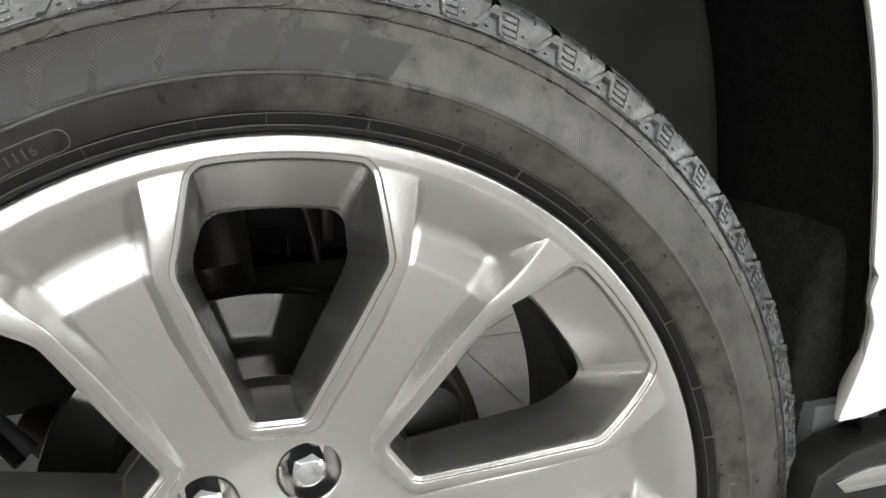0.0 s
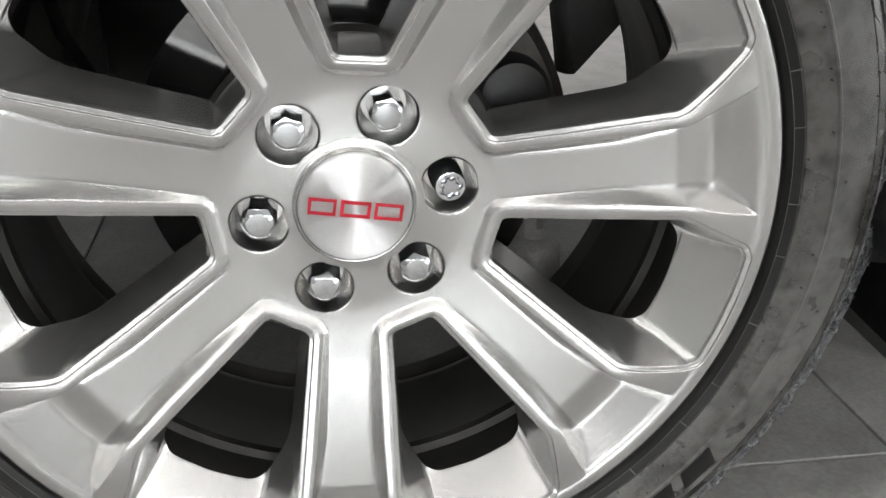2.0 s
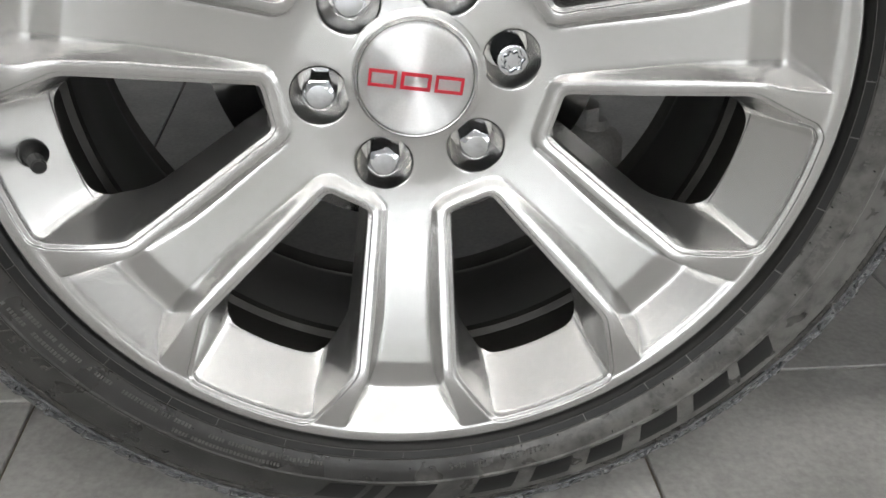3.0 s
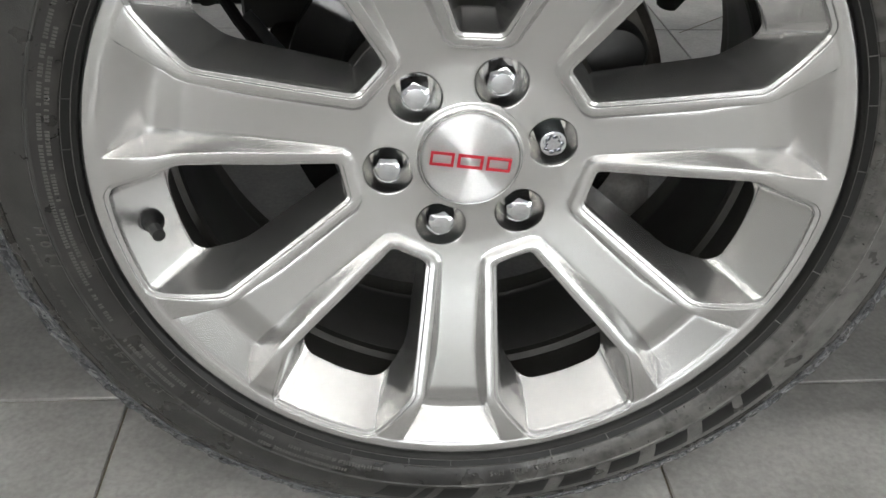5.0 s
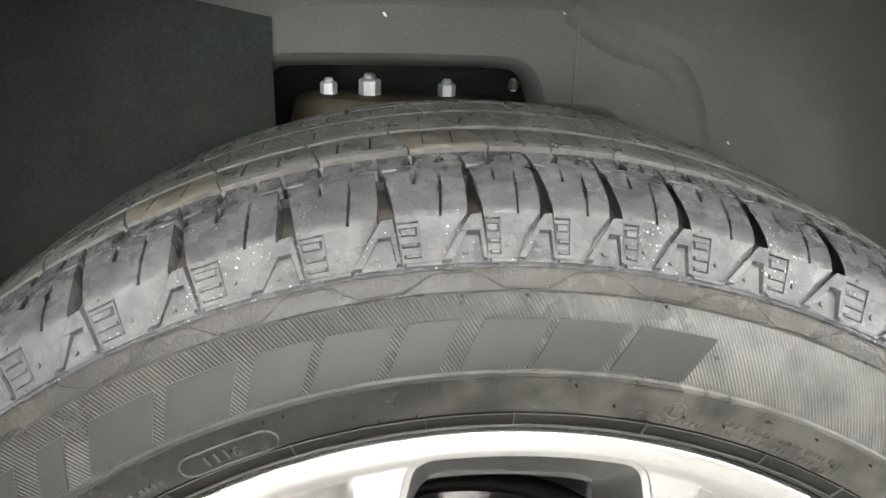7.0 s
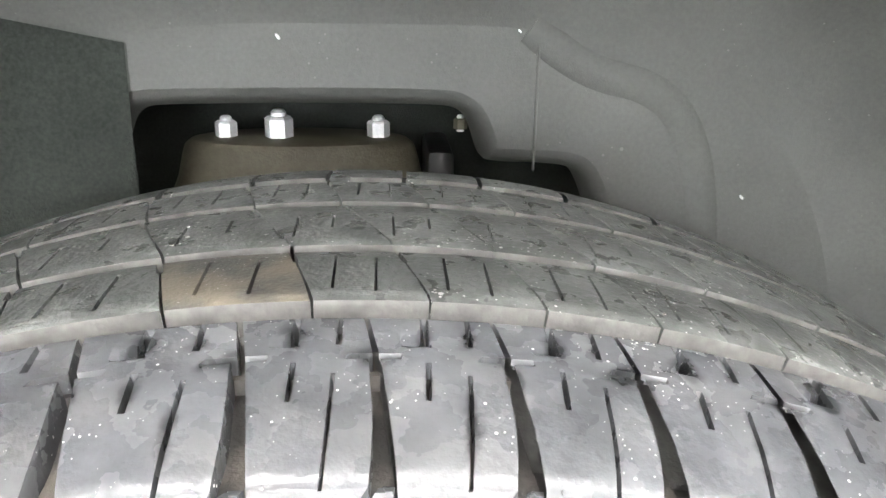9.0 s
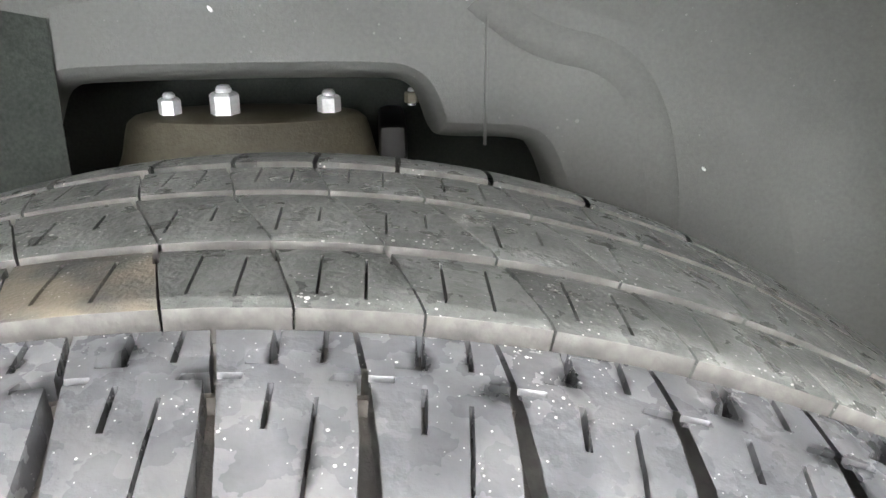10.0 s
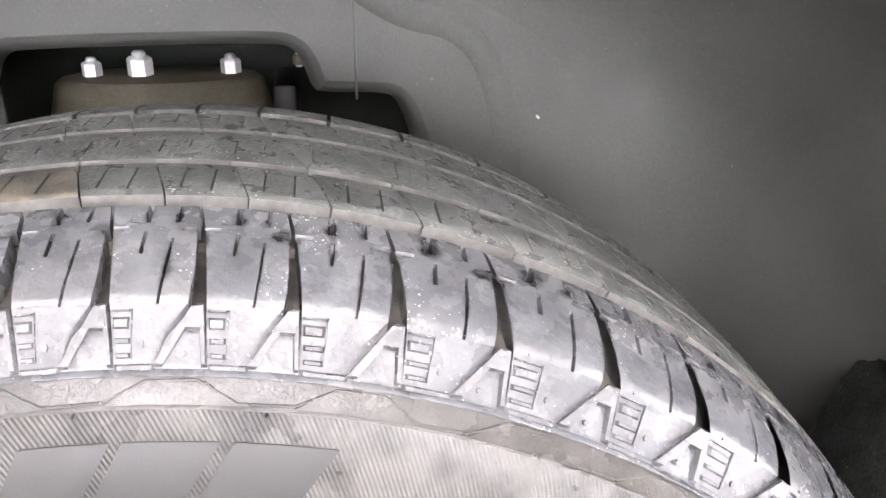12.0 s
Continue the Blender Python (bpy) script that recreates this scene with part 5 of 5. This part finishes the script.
def prism(outline, y0, y1, bevel=0.002):
    """A flat shape in the xz plane, given about the hub, with rounded edges."""
    bm = bmesh.new()
    face = bm.faces.new([bm.verts.new((x, y0, HUB + z)) for x, z in outline])
    ext = bmesh.ops.extrude_face_region(bm, geom=[face])
    bmesh.ops.translate(bm, verts=[v for v in ext["geom"] if isinstance(v, bmesh.types.BMVert)], vec=(0, y1 - y0, 0))
    bmesh.ops.recalc_face_normals(bm, faces=bm.faces)
    if bevel:
        bmesh.ops.bevel(bm, geom=bm.edges[:], offset=bevel, segments=2, profile=0.5, affect="EDGES")
    return bm


part("rocker_trim", prism([(0.417, 0.066), (0.482, 0.066), (0.484, 0.020), (0.452, 0.012), (0.436, 0.006), (0.428, -0.010), (0.424, -0.030), (0.408, -0.030), (0.412, 0.010)], 0.024, 0.070), GREY_PLASTIC, truck,
     "grey plastic trim under the fender")
part("rocker", box(0.484, 4.0, 0.034, 0.40, HUB - 0.03, HUB + 0.075, 0.006), BLACK, truck)
# splash guard: fibrous pad behind the wheel, its edge ragged
random.seed(11)
edge = [(0.4085, -0.055), (0.4085, 0.085), (0.4125, 0.125), (0.4265, 0.168), (0.446, 0.206), (0.456, 0.232)]
line = []
for p, q in zip(edge, edge[1:]):
    n = max(2, int(math.dist(p, q) / 0.006))
    line += [(p[0] + (q[0] - p[0]) * k / n, p[1] + (q[1] - p[1]) * k / n) for k in range(n)]
verts, faces = [], []
deep = [(0.036, 0.012), (0.040, 0.004), (0.047, 0.0), (0.060, 0.002), (0.085, 0.004), (0.12, 0.006), (0.16, 0.006), (0.20, 0.008), (0.25, 0.012)]
for x, z in line:
    for n, (y, back) in enumerate(deep):
        verts.append((x + back + random.uniform(-0.0014, 0.0014), y + random.uniform(-0.001, 0.001), HUB + z + random.uniform(-0.001, 0.001)))
    verts.append((0.475, 0.250, HUB + z))
    verts.append((0.475, 0.036, HUB + z))
w = len(deep) + 2
for i in range(len(line) - 1):
    for n in range(w):
        a, b = i * w + n, i * w + (n + 1) % w
        faces.append((a, b, b + w, a + w))
faces += [tuple(range(w))[::-1], tuple(range((len(line) - 1) * w, len(line) * w))]
part("splash_guard", mesh_of("splash_guard", verts, faces, GRITTY, 50), GRITTY, truck, "black fibrous splash guard with pale grit")
step = part("running_board", prism([(0.384, 0.034), (0.413, 0.048), (0.440, 0.052), (2.6, 0.052), (2.6, -0.030), (0.392, -0.030), (0.374, 0.004)], -0.020, 0.020, 0.003), BLACK, truck, "black running board")
part("chrome_strip", prism([(0.396, 0.029), (0.412, 0.033), (0.428, 0.036), (2.58, 0.036), (2.58, 0.019), (0.405, 0.019)], -0.0255, -0.0185, 0.0015), CHROME, step, "chrome edge strip")

# brakes and suspension behind the wheel
part("brake_disc", lathe([(0.06, 0.116), (0.106, 0.116), (0.111, 0.121), (0.111, 0.150), (0.165, 0.152), (0.166, 0.156), (0.166, 0.176), (0.165, 0.180), (0.09, 0.180)], 96), DISC, truck, "bare steel brake disc", at=pose(0, 0, HUB))
part("steering_knuckle", tube([(0, 0.15, HUB), (0, 0.26, HUB), (0.0, 0.30, HUB)], [0.075, 0.07, 0.05], 24), IRON, truck)
part("upper_arm", tube([(0, 0.27, HUB + 0.05), (-0.01, 0.27, HUB + 0.16), (-0.02, 0.32, HUB + 0.26)], [0.03, 0.025, 0.03], 14), IRON, truck)
part("lower_arm", tube([(0.0, 0.25, HUB - 0.14), (0.05, 0.40, HUB - 0.13), (0.12, 0.62, HUB - 0.10)], [0.04, 0.035, 0.04], 14), IRON, truck)
part("lower_arm", tube([(-0.02, 0.28, HUB - 0.13), (-0.12, 0.42, HUB - 0.105), (-0.205, 0.54, HUB - 0.075)], [0.034, 0.030, 0.034], 14), IRON, truck)
part("axle_shaft", tube([(0, 0.28, HUB), (0, 0.7, HUB + 0.02)], 0.03, 16), BLACK, truck)
part("spring_strut", tube([(-0.05, 0.40, HUB - 0.10), (-0.05, 0.42, HUB + 0.32)], 0.055, 20), BLACK, truck)
bm = lathe([(0.0000, 0.0000), (0.0753, 0.0000), (0.0829, 0.0015), (0.0884, 0.0060), (0.0909, 0.0140), (0.0947, 0.0300), (0.1011, 0.0450), (0.1098, 0.1000)], 64)
for v in bm.verts:
    v.co.z *= 0.45
mount = part("strut_mount", bm, OLIVE, truck, "dull olive-brown strut mount", at=pose(-0.0538, 0.536, HUB + 0.3638, -90, 0, 0))
for bx, by, bz, k in ((-0.1098, 0.534, 0.3638, 1.08), (-0.0694, 0.532, 0.3643, 1.4), (0.0068, 0.534, 0.3636, 1.13), (0.067, 0.492, 0.3780, 0.65)):
    bolt = part("stud", tube([(0, 0, -0.004), (0, 0, 0.013), (0, 0, 0.0145)], [0.0042, 0.0042, 0.0030], 12), ZINC, mount, "bright zinc-plated stud and nut")
    bolt.matrix_parent_inverse = mount.matrix_basis.inverted()
    bolt.matrix_basis = Matrix.Translation((bx, by, HUB + bz)) @ Matrix.Scale(k, 4)
    part("hex_nut", tube([(0, 0, -0.001), (0, 0, 0.0095), (0, 0, 0.011)], [0.0078, 0.0078, 0.0062], 6), ZINC if k > 0.8 else OLIVE, bolt, angle=25)
bm = lathe([(0.120, 0.150), (0.124, 0.138), (0.176, 0.134), (0.184, 0.140), (0.188, 0.165), (0.188, 0.225), (0.180, 0.236), (0.125, 0.236), (0.120, 0.228), (0.120, 0.150)], 24, radians(52), radians(104))
ends = [e for e in bm.edges if e.is_boundary]
bmesh.ops.holes_fill(bm, edges=ends)
caliper = part("brake_caliper", bm, IRON, truck, "dark iron brake caliper with round piston housings", at=pose(0, 0, HUB))
for t in (64.0, 88.0):
    a = radians(t)
    part("piston_housing", lathe([(0.0, 0.112), (0.020, 0.112), (0.026, 0.114), (0.030, 0.120), (0.031, 0.150)], 28), BLACK, caliper, at=pose(0.142 * math.sin(a), 0, 0.142 * math.cos(a)))
part("ball_joint", lathe([(0.0, 0.0), (0.014, 0.0), (0.016, 0.010), (0.026, 0.014), (0.032, 0.022), (0.033, 0.046), (0.026, 0.058), (0.0, 0.060)], 28), CAST, truck, "pale grey cast ball joint housing", at=pose(0.198, 0.275, HUB - 0.118, -90, 0, 20))
part("castle_nut", tube([(0.190, 0.272, HUB - 0.122), (0.188, 0.270, HUB - 0.102)], 0.014, 6), CAST, truck, angle=20)
part("caliper_bridge", tube([(-0.020, 0.335, HUB + 0.150), (-0.017, 0.335, HUB + 0.170), (0.0, 0.330, HUB + 0.174), (0.040, 0.330, HUB + 0.174), (0.054, 0.335, HUB + 0.168), (0.055, 0.335, HUB + 0.148)], 0.0035, 10), DISC, truck)
part("hose_bracket", tube([(0.047, 0.35, HUB + 0.197), (0.072, 0.35, HUB + 0.199), (0.078, 0.345, HUB + 0.185), (0.083, 0.34, HUB + 0.160), (0.084, 0.34, HUB + 0.138)], 0.0045, 10), IRON, truck)
part("hose_bracket_plate", box(0.090, 0.101, 0.335, 0.345, HUB + 0.160, HUB + 0.192, 0.002), IRON, truck)
part("tie_rod_boot", lathe([(0.0, 0.0), (0.018, 0.0), (0.030, 0.012), (0.026, 0.018), (0.034, 0.026), (0.029, 0.032), (0.037, 0.042), (0.031, 0.048), (0.036, 0.06), (0.0, 0.064)], 32), BLACK, truck, "ribbed black rubber boot", at=pose(0.13, 0.30, HUB - 0.02, 0, 0, 25))
part("wheel_speed_cable", tube([(-0.20, 0.34, HUB - 0.03), (-0.235, 0.36, HUB + 0.01), (-0.262, 0.36, HUB + 0.06), (-0.28, 0.37, HUB + 0.14)], 0.007, 10), BLACK, truck)
part("stabiliser_link", tube([(-0.195, 0.36, HUB - 0.03), (-0.232, 0.37, HUB + 0.012)], 0.012, 14), GREY_PLASTIC, truck)
part("mount_bracket", box(0.043, 0.064, 0.50, 0.585, HUB + 0.28, HUB + 0.359, 0.006), BLACK, truck)
part("wiring_clip", box(0.0, 0.048, 0.545, 0.575, HUB + 0.387, HUB + 0.397, 0.003), BLACK, truck)

# floor: small square tiles before the truck, large slabs under it
def tile_mesh(w, d):
    bm = box(-w / 2 + 0.0017, w / 2 - 0.0017, -d / 2 + 0.0017, d / 2 - 0.0017, -0.006, 0.0, 0.0012, 1)
    bmesh.ops.recalc_face_normals(bm, faces=bm.faces)
    me = bpy.data.meshes.new("tile")
    bm.to_mesh(me)
    bm.free()
    me.materials.append(TILE)
    return me


TILE_Y = 0.187
turned = Matrix.Rotation(radians(0.6), 4, "Z")
for w, d, x0, side in ((0.608, 0.608, -0.377, -1), (1.022, 1.30, -0.380, 1)):
    me = tile_mesh(w, d)
    for i in range(-9, 10):
        for j in range(18):
            x, y = x0 + w * (i + 0.5), TILE_Y + side * d * (j + 0.5)
            if RX0 + w / 2 + 0.1 < x < RX1 - w / 2 - 0.1 and RY0 + d / 2 + 0.1 < y < RY1 - d / 2 - 0.1:
                part("tile", me, TILE, floor, at=turned @ Matrix.Translation((x, y, 0)))
# cut joint in the slab behind the wheel
p, q = Vector((0.650, 1.470)), Vector((0.862, 1.650))
n = Vector((p.y - q.y, q.x - p.x)).normalized() * 0.0014
bm = bmesh.new()
top = [bm.verts.new((v[0], v[1], 0.0006)) for v in (p + n, p - n, q - n, q + n)]
low = [bm.verts.new((v.co.x, v.co.y, -0.002)) for v in top]
bm.faces.new(top)
for i in range(4):
    bm.faces.new((top[i], top[(i + 1) % 4], low[(i + 1) % 4], low[i]))
part("cut_joint", bm, GROUT, floor)
